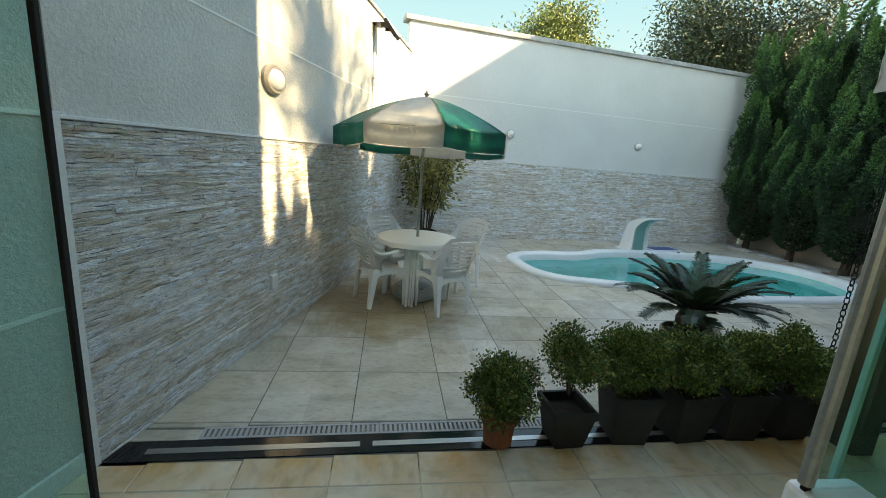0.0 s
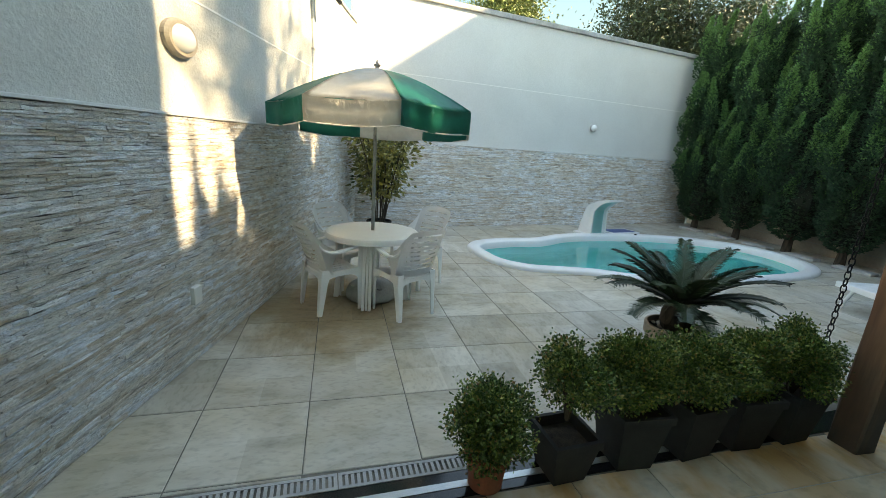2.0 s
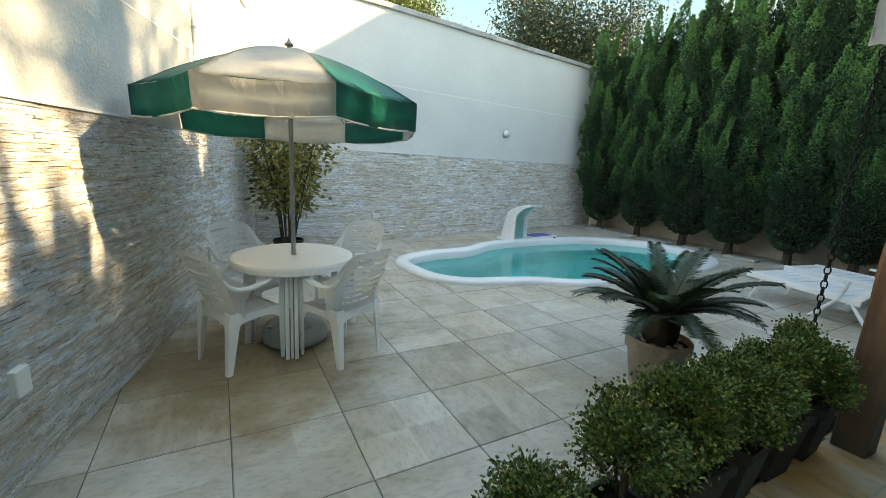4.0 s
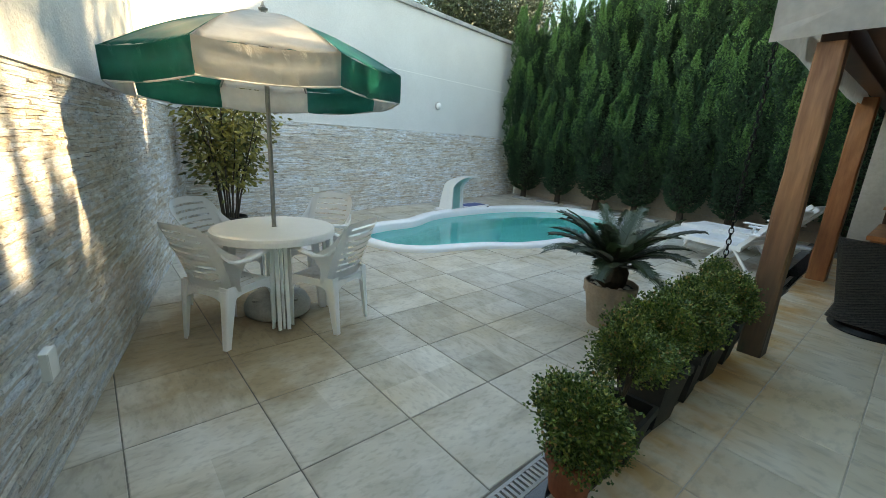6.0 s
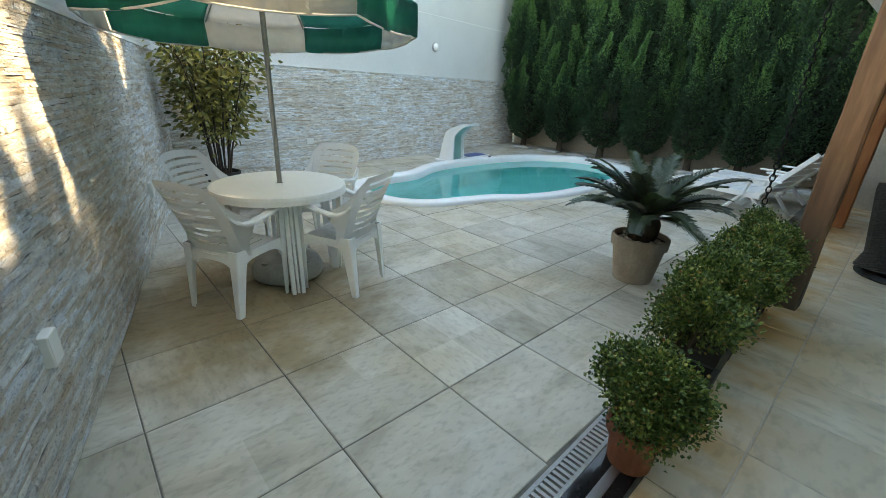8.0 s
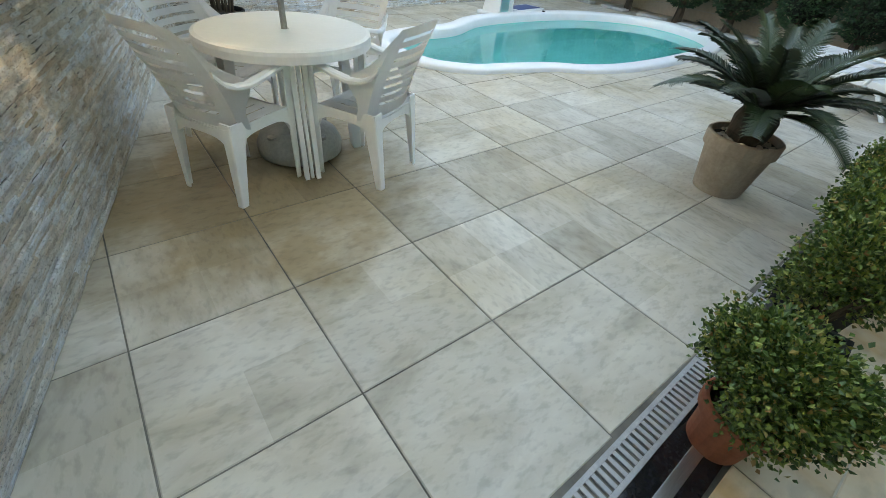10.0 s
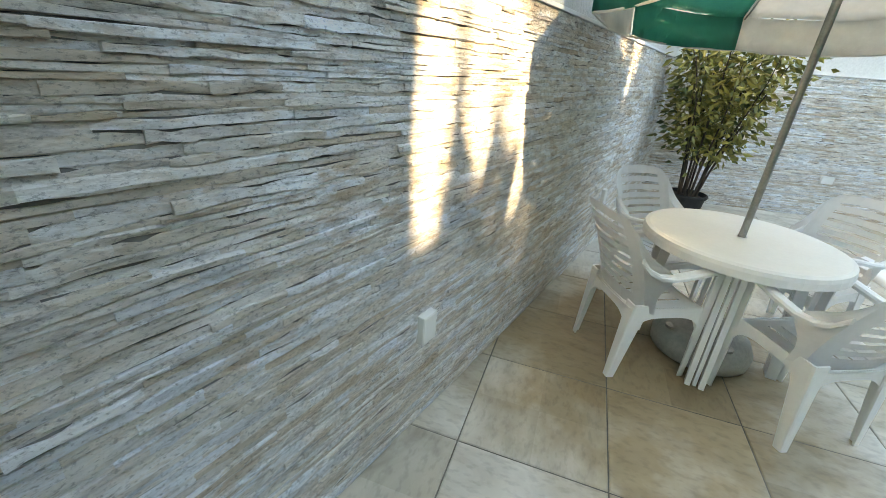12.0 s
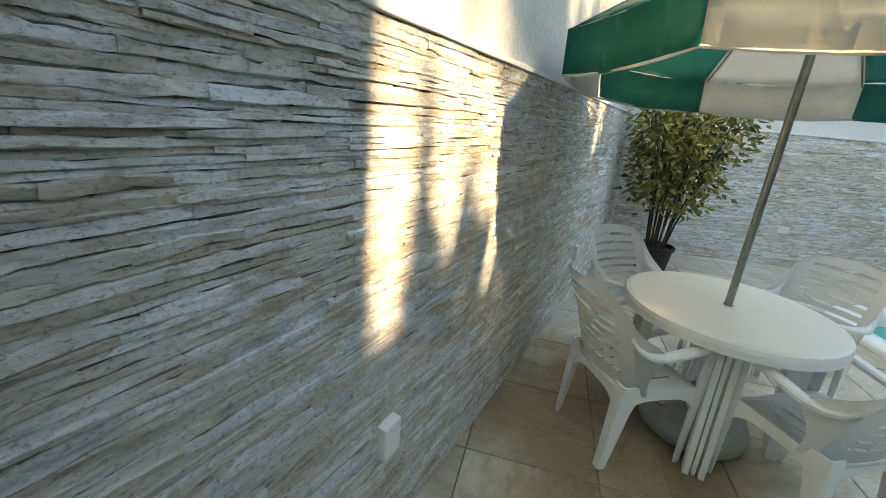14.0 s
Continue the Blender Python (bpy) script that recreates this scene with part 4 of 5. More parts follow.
# ---- monobloc chairs; they face +x ----
def monobloc():
    ch = thing("garden_chair", pose(0, 0, 0), "white plastic stacking armchair with slotted back and seat", "chair", "chairs round the garden table")
    # backrest: a shell bowed round the sitter, with level slots; its sides sweep forward into the arms
    def lean(z):
        s = (z - 0.41) / 0.45
        return -0.175 - 0.10 * s - 0.085 * s * s
    def wrap(z):
        # how far the side wing reaches forward of the back at height z
        s = (z - 0.41) / 0.45
        return 0.055 + 0.10 * math.exp(-((z - 0.62) / 0.075) ** 2) - 0.045 * max(0.0, (s - 0.55) / 0.45)
    def back(u, z):
        half = 0.212 + 0.012 * math.sin(3.1 * (z - 0.41) / 0.45)
        if z > 0.80:
            half -= 0.030 * ((z - 0.80) / 0.065) ** 2
        crown = 0.020 * (1 - min(1.0, abs(u)) ** 2) * max(0.0, (z - 0.70) / 0.165)
        if abs(u) <= 1:
            return Vector((lean(z) + 0.050 * abs(u) ** 2.5, u * half, z + crown))
        k = abs(u) - 1
        return Vector((lean(z) + 0.050 + wrap(z) * k, math.copysign(half + 0.016 * k, u), z - 0.02 * k))
    bm = bmesh.new()
    us = [-2, -1.5, -1.15, -1, -0.9, -0.74, -0.4, 0, 0.4, 0.74, 0.9, 1, 1.15, 1.5, 2]
    zs = [0.41, 0.448]
    for k in range(8):
        zs += [0.448 + k * 0.046 + 0.030, 0.448 + (k + 1) * 0.046]
    zs += [0.842, 0.862]
    grid = [[bm.verts.new(back(u, z)) for u in us] for z in zs]
    for j in range(len(zs) - 1):
        slot = 2 <= j <= 16 and j % 2 == 0
        for i in range(len(us) - 1):
            if slot and 5 <= i <= 8:
                continue
            bm.faces.new((grid[j][i], grid[j][i + 1], grid[j + 1][i + 1], grid[j + 1][i]))
    bmesh.ops.solidify(bm, geom=bm.faces[:], thickness=0.010)
    bmesh.ops.recalc_face_normals(bm, faces=bm.faces[:])
    part("backrest", bm, PLASTIC, ch, "slotted curved backrest")
    # seat with slots running front to back, its front edge rolled down
    bm = bmesh.new()
    def seat(x, v):
        roll = 0.035 * max(0.0, (x - 0.15) / 0.075) ** 2
        return Vector((x, v * (0.208 + 0.06 * (x + 0.18)), 0.418 + 0.05 * (x + 0.18) - 0.014 * (1 - v * v) - roll))
    xs = [-0.185, -0.13, -0.04, 0.05, 0.12, 0.165, 0.20, 0.225]
    vs = [-1, -0.80, -0.62, -0.57, -0.30, -0.25, -0.025, 0.025, 0.25, 0.30, 0.57, 0.62, 0.80, 1]
    grid = [[bm.verts.new(seat(x, v)) for v in vs] for x in xs]
    for j in range(len(xs) - 1):
        for i in range(len(vs) - 1):
            if 1 <= j <= 3 and i in (2, 4, 6, 8, 10):
                continue
            bm.faces.new((grid[j][i], grid[j + 1][i], grid[j + 1][i + 1], grid[j][i + 1]))
    bmesh.ops.solidify(bm, geom=bm.faces[:], thickness=0.010)
    bmesh.ops.recalc_face_normals(bm, faces=bm.faces[:])
    part("seat", bm, PLASTIC, ch, "slotted seat")
    # aprons arch between the legs
    def apron(a, b, out, top_a, top_b):
        bm = bmesh.new()
        rows = []
        for k in range(13):
            t = k / 12
            p, zt = Vector(a).lerp(Vector(b), t), top_a + (top_b - top_a) * t
            low = zt - 0.052 - 0.075 * abs(2 * t - 1) ** 4
            rows.append([bm.verts.new(p + Vector(out) * o + Vector((0, 0, z))) for o, z in ((0, zt), (0, low), (-0.009, low), (-0.009, zt))])
        for r0, r1 in zip(rows, rows[1:]):
            for k in range(4):
                bm.faces.new((r0[k], r1[k], r1[(k + 1) % 4], r0[(k + 1) % 4]))
        bm.faces.new(rows[0])
        bm.faces.new(list(reversed(rows[-1])))
        bmesh.ops.recalc_face_normals(bm, faces=bm.faces[:])
        part("apron", bm, PLASTIC, ch)
    apron((0.218, -0.20, 0), (0.218, 0.20, 0), (1, 0, 0), 0.405, 0.405)
    apron((-0.178, -0.19, 0), (-0.178, 0.19, 0), (-1, 0, 0), 0.412, 0.412)
    for sg in (-1, 1):
        apron((-0.16, sg * 0.214, 0), (0.20, sg * 0.232, 0), (0, sg, 0), 0.415, 0.432)
    # tapered legs of rounded angle section; the front ones run up to the arms
    for sx in (1, -1):
        for sy in (1, -1):
            bm = bmesh.new()
            top = Vector((0.232, sy * 0.240, 0.645)) if sx > 0 else Vector((-0.182, sy * 0.222, 0.44))
            foot = Vector((0.226, sy * 0.222, 0.0)) if sx > 0 else Vector((-0.212, sy * 0.212, 0.0))
            rows = []
            for t, wx, wy in ((0.0, 0.050, 0.042), (0.35, 0.052, 0.05), (0.62, 0.046, 0.042), (1.0, 0.034, 0.034)) if sx > 0 else ((0.0, 0.105, 0.07), (0.12, 0.090, 0.065), (0.3, 0.070, 0.055), (1.0, 0.038, 0.036)):
                p, w = top.lerp(foot, t), 0.009
                sec = [(-wx, 0), (-0.012, 0), (-0.003, 0.003), (0, 0.012), (0, wy), (-w, wy), (-w, w), (-wx, w)]
                rows.append([bm.verts.new(p + Vector((sx * a, -sy * b, 0))) for a, b in sec])
            for r0, r1 in zip(rows, rows[1:]):
                for k in range(8):
                    bm.faces.new((r0[k], r0[(k + 1) % 8], r1[(k + 1) % 8], r1[k]))
            bm.faces.new(rows[0])
            bm.faces.new(list(reversed(rows[-1])))
            bmesh.ops.recalc_face_normals(bm, faces=bm.faces[:])
            part("leg", bm, PLASTIC, ch)
    # arms dip from the wings and rise to the front legs
    for sg in (-1, 1):
        bm = bmesh.new()
        rows = []
        for x, z, y, w in ((-0.215, 0.690, 0.232, 0.008), (-0.17, 0.640, 0.236, 0.014), (-0.12, 0.617, 0.240, 0.020), (-0.05, 0.614, 0.246, 0.025), (0.05, 0.632, 0.247, 0.027), (0.14, 0.652, 0.243, 0.027), (0.20, 0.660, 0.238, 0.026), (0.232, 0.652, 0.234, 0.023), (0.240, 0.632, 0.233, 0.018)):
            rows.append([bm.verts.new((x, y * sg + dy, z + dz)) for dy, dz in ((-w, -0.020), (-w, -0.006), (-w * 0.7, 0.003), (0, 0.006), (w * 0.7, 0.003), (w, -0.006), (w, -0.020))])
        for r0, r1 in zip(rows, rows[1:]):
            for k in range(7):
                bm.faces.new((r0[k], r1[k], r1[(k + 1) % 7], r0[(k + 1) % 7]))
        bm.faces.new(rows[0])
        bm.faces.new(list(reversed(rows[-1])))
        bmesh.ops.recalc_face_normals(bm, faces=bm.faces[:])
        part("armrest", bm, PLASTIC, ch)
    return ch


CHAIR_AT = ((-0.13, 4.475, 27), (0.58, 4.285, 118), (0.02, 5.17, -52), (0.86, 5.13, -142))
first = monobloc()
first.matrix_basis = pose(CHAIR_AT[0][0], CHAIR_AT[0][1], 0, 0, 0, CHAIR_AT[0][2])
for x, y, a in CHAIR_AT[1:]:
    copy_thing(first, pose(x, y, 0, 0, 0, a))


# ---- patio edge: posts, awning, chain ----
def post(x, y, top, w, mat, label):
    p = thing("timber_post", pose(x, y, 0.0), label, "post", "patio posts")
    bm = bmesh.new()
    rings = []
    for k in range(9):
        z = top * k / 8
        h = w / 2 * (1.04 - 0.05 * k / 8)
        j = [Vector((0.004 * math.sin(3.1 * k + c), 0.004 * math.cos(2.3 * k + 2 * c), 0)) for c in range(8)]
        c = h * 0.16
        ring = [(-h + c, -h), (h - c, -h), (h, -h + c), (h, h - c), (h - c, h), (-h + c, h), (-h, h - c), (-h, -h + c)]
        rings.append([bm.verts.new(Vector((*q, z)) + j[i]) for i, q in enumerate(ring)])
    for a, b in zip(rings, rings[1:]):
        for k in range(8):
            bm.faces.new((a[k], a[(k + 1) % 8], b[(k + 1) % 8], b[k]))
    bm.faces.new(list(reversed(rings[0])))
    bm.faces.new(rings[-1])
    part("shaft", bm, mat, p)
    return p


post(2.985, 2.0, 2.2, 0.155, WOOD, "rough-hewn weathered timber post on the granite edge")
post(6.2, 2.08, 2.2, 0.19, WOOD_RED, "reddish varnished timber post at the far end of the patio")

chain = thing("rain_chain", pose(3.10, 2.34, 0.0), "black chain hanging from the eave to the planters", "chain")
link = bmesh.new()
pts = [Vector((0.016 * math.cos(a), 0, 0.028 * math.sin(a))) for a in (2 * math.pi * k / 10 for k in range(10))]
rings = []
for p in pts:
    o = p.normalized()
    rings.append([link.verts.new(p + 0.005 * (math.cos(b) * o + math.sin(b) * Vector((0, 1, 0)))) for b in (0, 1.57, 3.14, 4.71)])
for k in range(10):
    for i in range(4):
        link.faces.new((rings[k][i], rings[k][(i + 1) % 4], rings[(k + 1) % 10][(i + 1) % 4], rings[(k + 1) % 10][i]))
l0 = part("link", link, CHAIN, chain)
l0.location = (0, 0, 0.30)
for k in range(1, 44):
    l = new("link", l0.data)
    l.parent = chain
    l.matrix_basis = pose(0, 0, 0.30 + 0.045 * k, 0, 0, 90 * (k % 2))

awning = thing("awning", pose(0, 0, 0), "beige canvas awning with a hanging valance over the patio", "awning")
bm = bmesh.new()
rows = []
for j, (y, z) in enumerate(((0.2, 3.2), (1.3, 2.85), (2.28, 2.56), (2.31, 2.40), (2.31, 2.24))):
    rows.append([bm.verts.new((2.80 + 0.735 * i, y + 0.012 * math.sin(2.2 * i + j), z + (0.02 * math.sin(1.9 * i) if j > 1 else 0))) for i in range(8)])
for a, b in zip(rows, rows[1:]):
    for i in range(7):
        bm.faces.new((a[i], a[i + 1], b[i + 1], b[i]))
bmesh.ops.solidify(bm, geom=bm.faces[:], thickness=0.004)
part("canvas", bm, AWNING, awning)
bm = bmesh.new()
rows = []
for j in range(9):
    y = 2.31 - 0.33 * j
    hi = 2.56 + 0.23 * j if j else 2.52
    rows.append([bm.verts.new((2.80 + 0.012 * math.sin(1.7 * j + k), y, 2.21 + 0.012 * j + 0.012 * math.sin(2.6 * j) + (hi - 2.21) * k / 4)) for k in range(5)])
for a, b in zip(rows, rows[1:]):
    for k in range(4):
        bm.faces.new((a[k], a[k + 1], b[k + 1], b[k]))
bmesh.ops.solidify(bm, geom=bm.faces[:], thickness=0.004)
part("side_curtain", bm, AWNING, awning, "beige canvas side panel")
bm = bmesh.new()
rows = []
for z in (2.27, 2.19, 2.12):
    rows.append([bm.verts.new((2.99 + 0.245 * i, 2.13 + 0.010 * math.sin(1.7 * i + 9 * z), z + 0.008 * math.sin(1.1 * i))) for i in range(20)])
for a, b in zip(rows, rows[1:]):
    for i in range(19):
        bm.faces.new((a[i], a[i + 1], b[i + 1], b[i]))
bmesh.ops.solidify(bm, geom=bm.faces[:], thickness=0.004)
part("inner_valance", bm, AWNING, awning, "second strip of beige canvas behind the front one")
part("front_bar", tube([(2.82, 2.27, 2.53), (5.5, 2.27, 2.53), (7.95, 2.27, 2.53)], 0.02, 8), ALU, awning)


# ---- sun loungers ----
def lounger(m, label):
    lo = thing("sun_lounger", m, label, "sun lounger", "sun loungers by the pool")
    for k in range(9):
        part("slat", boxed((-0.31, 0.02 + 0.13 * k, 0.30), (0.31, 0.135 + 0.13 * k, 0.32), 0.004), PLASTIC, lo)
    back = pose(0, 1.20, 0.30, 50, 0, 0)
    for k in range(6):
        ob = part("slat", boxed((-0.31, 0.01 + 0.12 * k, 0.0), (0.31, 0.115 + 0.12 * k, 0.02), 0.004), PLASTIC, lo)
        ob.matrix_basis = back
    for sg in (-1, 1):
        part("rail", boxed((sg * 0.315 - 0.025, 0.0, 0.255), (sg * 0.315 + 0.025, 1.25, 0.325), 0.008), PLASTIC, lo)
        ob = part("rail", boxed((sg * 0.315 - 0.022, 0.0, -0.03), (sg * 0.315 + 0.022, 0.76, 0.03), 0.008), PLASTIC, lo)
        ob.matrix_basis = back
        part("armrest", boxed((sg * 0.36 - 0.03, 0.95, 0.50), (sg * 0.36 + 0.03, 1.45, 0.525), 0.008), PLASTIC, lo)
        part("arm_post", tube([(sg * 0.35, 1.05, 0.28), (sg * 0.355, 1.12, 0.51)], 0.018, 6), PLASTIC, lo)
        for y0, y1 in ((0.22, 0.10), (1.05, 0.80), (1.12, 1.38)):
            part("leg", tube([(sg * 0.30, y0, 0.30), (sg * 0.32, y1, 0.0)], 0.022, 6), PLASTIC, lo)
    return lo


l1 = lounger(pose(6.22, 3.95, 0, 0, 0, 167), "white plastic slatted sun lounger with a raised back")
copy_thing(l1, pose(7.2, 3.95, 0, 0, 0, 169))


# ---- things under the patio roof ----
def wicker_chair(m):
    """A tub armchair: flared woven back and arms over a skirted base."""
    w = thing("wicker_armchair", m, "black woven wicker tub armchair on the patio floor", "armchair", "wicker armchairs")
    bm = bmesh.new()
    rings, n = [], 44
    levels = [k / 64 for k in range(65)]
    for q, s in enumerate(levels):
        ring = []
        for k in range(n + 1):
            a = radians(48 + 264 * k / n)
            c, sn = math.cos(a), math.sin(a)
            sq = (abs(c) ** 5 + abs(sn) ** 5) ** -0.2                      # square plan with rounded corners
            rear = min(1.0, max(0.0, -c * sq - 0.35) / 0.5)
            top = 0.60 + 0.24 * rear ** 0.7
            z = 0.09 + s * (top - 0.09)
            r = sq * (0.245 + 0.085 * s + 0.05 * max(0.0, 0.18 - s) / 0.18) + (0.003 if q % 2 else -0.003) * (1 if k % 2 else -1)
            ring.append(bm.verts.new((r * c - 0.02 - 0.09 * rear * max(0.0, s - 0.3), r * 1.02 * sn, z)))
        rings.append(ring)
    for a, b in zip(rings, rings[1:]):
        for k in range(n):
            bm.faces.new((a[k], a[k + 1], b[k + 1], b[k]))
    bmesh.ops.solidify(bm, geom=bm.faces[:], thickness=0.03)
    part("shell", bm, WICKER, w, "woven dark back, arms and skirt")
    part("seat", lathe([(0.01, 0.30), (0.28, 0.30), (0.30, 0.34), (0.30, 0.40), (0.27, 0.43), (0.01, 0.44)], 20), WICKER, w)
    part("swivel_base", lathe([(0.31, 0.0), (0.32, 0.015), (0.29, 0.05), (0.01, 0.068)], 28), CHAIN, w)
    return w


wick = wicker_chair(pose(4.46, 1.43, 0, 0, 0, -12))
wick2 = copy_thing(wick, pose(5.35, 0.55, 0, 0, 0, 120))

ptable = thing("wooden_table", pose(5.9, 1.25, 0), "dark reddish wooden dining table under the patio roof", "table")
part("tabletop", boxed((-0.7, -0.45, 0.71), (0.7, 0.45, 0.76), 0.008), WOOD_RED, ptable)
for sx in (-1, 1):
    for sy in (-1, 1):
        part("leg", boxed((sx * 0.62 - 0.04, sy * 0.38 - 0.04, 0.0), (sx * 0.62 + 0.04, sy * 0.38 + 0.04, 0.709), 0.006), WOOD_RED, ptable)
hutch = thing("display_cabinet", pose(7.52, 1.06, 0, 0, 0, 0), "dark wooden hutch with shelves and glassware against the wall", "cabinet")
part("base", boxed((-0.22, -0.65, 0.0), (0.22, 0.65, 0.88), 0.006), WOOD_DARK, hutch)
part("worktop", boxed((-0.25, -0.68, 0.88), (0.23, 0.68, 0.92), 0.006), WOOD_RED, hutch)
part("back_board", boxed((0.19, -0.65, 0.92), (0.22, 0.65, 2.05)), WOOD_DARK, hutch)
for y in (-0.65, -0.02, 0.61):
    part("side_board", boxed((-0.08, y, 0.921), (0.189, y + 0.04, 2.05), 0.003), WOOD_DARK, hutch)
for z in (1.3, 1.68, 2.05):
    part("shelf", boxed((-0.10, -0.66, z), (0.19, 0.66, z + 0.03), 0.003), WOOD_RED, hutch)
for y in (-0.32, 0.32):
    d = part("upper_door", boxed((-0.125, y - 0.30, 1.36), (-0.101, y - 0.25, 2.04), 0.003), WOOD_DARK, hutch, "glazed wooden upper door")
    for lo, hi in (((-0.125, y + 0.25, 1.36), (-0.101, y + 0.30, 2.04)), ((-0.125, y - 0.249, 1.36), (-0.101, y + 0.249, 1.41)), ((-0.125, y - 0.249, 1.99), (-0.101, y + 0.249, 2.04))):
        part("door_rail", boxed(lo, hi, 0.003), WOOD_DARK, d)
for y in (-0.33, 0.33):
    d = part("door", boxed((-0.236, y - 0.29, 0.08), (-0.221, y + 0.29, 0.82), 0.004), WOOD_DARK, hutch)
    part("knob", boxed((-0.26, y - 0.02, 0.45), (-0.237, y + 0.02, 0.49), 0.006), ALU, d)


# ---- pool cascade ----
PALE_AQUA = grained("pale_aqua_gelcoat", (0.38, 0.78, 0.76), (0.48, 0.84, 0.82), 2, 0.3, bump=0, grit=0.05)
cas = thing("pool_cascade", pose(5.08, 8.20, 0.0, 0, 0, -74), "white fibreglass pool cascade curving over the water", "pool cascade")
bm = bmesh.new()
rows = []
N = 14
for k in range(N + 1):
    s = k / N
    # outer face leans up and then arches forward
    ox, oz = (0.02 + 0.10 * s + 0.10 * s ** 2, 0.62 * s / 0.75) if s < 0.75 else (0.151 + 0.58 * (s - 0.75) / 0.25 * 0.9, 0.62 + 0.17 * math.sin((s - 0.75) / 0.25 * 1.5))
    ix, iz = (0.36 - 0.02 * s, 0.50 * s / 0.70) if s < 0.70 else (0.346 + 0.34 * ((s - 0.70) / 0.30) ** 1.3, 0.50 + 0.255 * math.sin((s - 0.70) / 0.30 * 1.45))
    w = 0.235 - 0.035 * s
    rows.append([bm.verts.new(p) for p in ((ox, -w, oz), (ox, w, oz), (ix, w, iz), (ix, w * 0.82, iz), (ix - 0.05, w * 0.7, iz), (ix - 0.05, -w * 0.7, iz), (ix, -w * 0.82, iz), (ix, -w, iz))])
for a, b in zip(rows, rows[1:]):
    for k in range(8):
        bm.faces.new((a[k], a[(k + 1) % 8], b[(k + 1) % 8], b[k]))
bm.faces.new(list(reversed(rows[0])))
bm.faces.new(rows[-1])
bmesh.ops.recalc_face_normals(bm, faces=bm.faces[:])
part("chute", bm, POOL_RIM, cas, "arched white chute")
bm = bmesh.new()
rows = []
for k in range(N + 1):
    s = k / N
    ix, iz = (0.36 - 0.02 * s, 0.50 * s / 0.70) if s < 0.70 else (0.346 + 0.34 * ((s - 0.70) / 0.30) ** 1.3, 0.50 + 0.255 * math.sin((s - 0.70) / 0.30 * 1.45))
    w = (0.235 - 0.035 * s) * 0.68
    rows.append([bm.verts.new((ix - 0.045, -w, iz)), bm.verts.new((ix - 0.045, w, iz))])
for a, b in zip(rows, rows[1:]):
    bm.faces.new((a[0], a[1], b[1], b[0]))
bmesh.ops.solidify(bm, geom=bm.faces[:], thickness=0.003)
part("lining", bm, PALE_AQUA, cas, "pale turquoise inner face")
part("foot", boxed((-0.07, -0.26, 0.0), (0.42, 0.26, 0.05), 0.015), POOL_RIM, cas)
plate = part("plinth", boxed((-0.40, -0.22, 0.0), (0.40, 0.22, 0.055), 0.015), POOL_RIM, cas)
plate.matrix_basis = pose(0.255, 0.80, 0, 0, 0, 83)
part("grille", boxed((-0.32, -0.16, 0.05), (0.32, 0.16, 0.062), 0.003), BLUE, plate, "dark blue grille")


# ---- wall fittings ----
def plate_on(m, u, z, w, h, label, name="wall_socket"):
    t = thing(name, m @ pose(u, -0.038, z), label, "socket", "wall sockets")
    part("plate", boxed((-w / 2, -0.012, -h / 2), (w / 2, 0.030, h / 2), 0.004), PANEL_WHITE, t)
    part("cover", boxed((-w * 0.46, -0.0145, -h * 0.46), (w * 0.46, -0.0125, h * 0.46), 0.001), PANEL_WHITE, t)
    return t


plate_on(SIDE, 1.615, 0.485, 0.085, 0.125, "white blank socket plate on the ledger stone")
plate_on(SIDE, 4.22, 0.47, 0.085, 0.125, "white blank socket plate on the ledger stone")
for u in (2.10, 5.42, 7.12):
    plate_on(BACK, u, 0.47, 0.14, 0.09, "white socket plate low on the stone wall")
plate_on(BACK, 8.38, 1.10, 0.10, 0.24, "white electrical box on the stone wall", "electrical_box")

LAMP_GLASS = material("opal_glass", (0.85, 0.85, 0.83), 0.25)
for u in (2.14, 5.33):
    l = thing("wall_lamp", BACK @ pose(u, 0.0, 2.21, 90, 0, 0), "small round white bulkhead lamp on the pale wall", "wall lamp", "wall lamps")
    part("base", lathe([(0.0, 0.0), (0.085, 0.0), (0.09, 0.02), (0.08, 0.04), (0.0, 0.04)], 24), COPING, l)
    part("lens", lathe([(0.075, 0.04), (0.07, 0.06), (0.045, 0.085), (0.0, 0.095)], 24), LAMP_GLASS, l, smooth=True)
l = thing("bulkhead_lamp", SIDE @ pose(1.68, 0.0, 2.13, 90, 0, 0), "oval cream bulkhead lamp with a raised frame on the plaster", "wall lamp")
b = lathe([(0.0, 0.0), (0.15, 0.0), (0.155, 0.03), (0.14, 0.05), (0.115, 0.05), (0.11, 0.04)], 28)
bmesh.ops.transform(b, matrix=Matrix.Diagonal((1.0, 0.72, 1, 1)), verts=b.verts)
part("frame", b, grained("aged_cream", (0.34, 0.30, 0.24), (0.46, 0.41, 0.34), 8, 0.6), l)
b = lathe([(0.115, 0.04), (0.10, 0.065), (0.06, 0.085), (0.0, 0.09)], 28)
bmesh.ops.transform(b, matrix=Matrix.Diagonal((1.0, 0.72, 1, 1)), verts=b.verts)
part("lens", b, LAMP_GLASS, l, smooth=True)

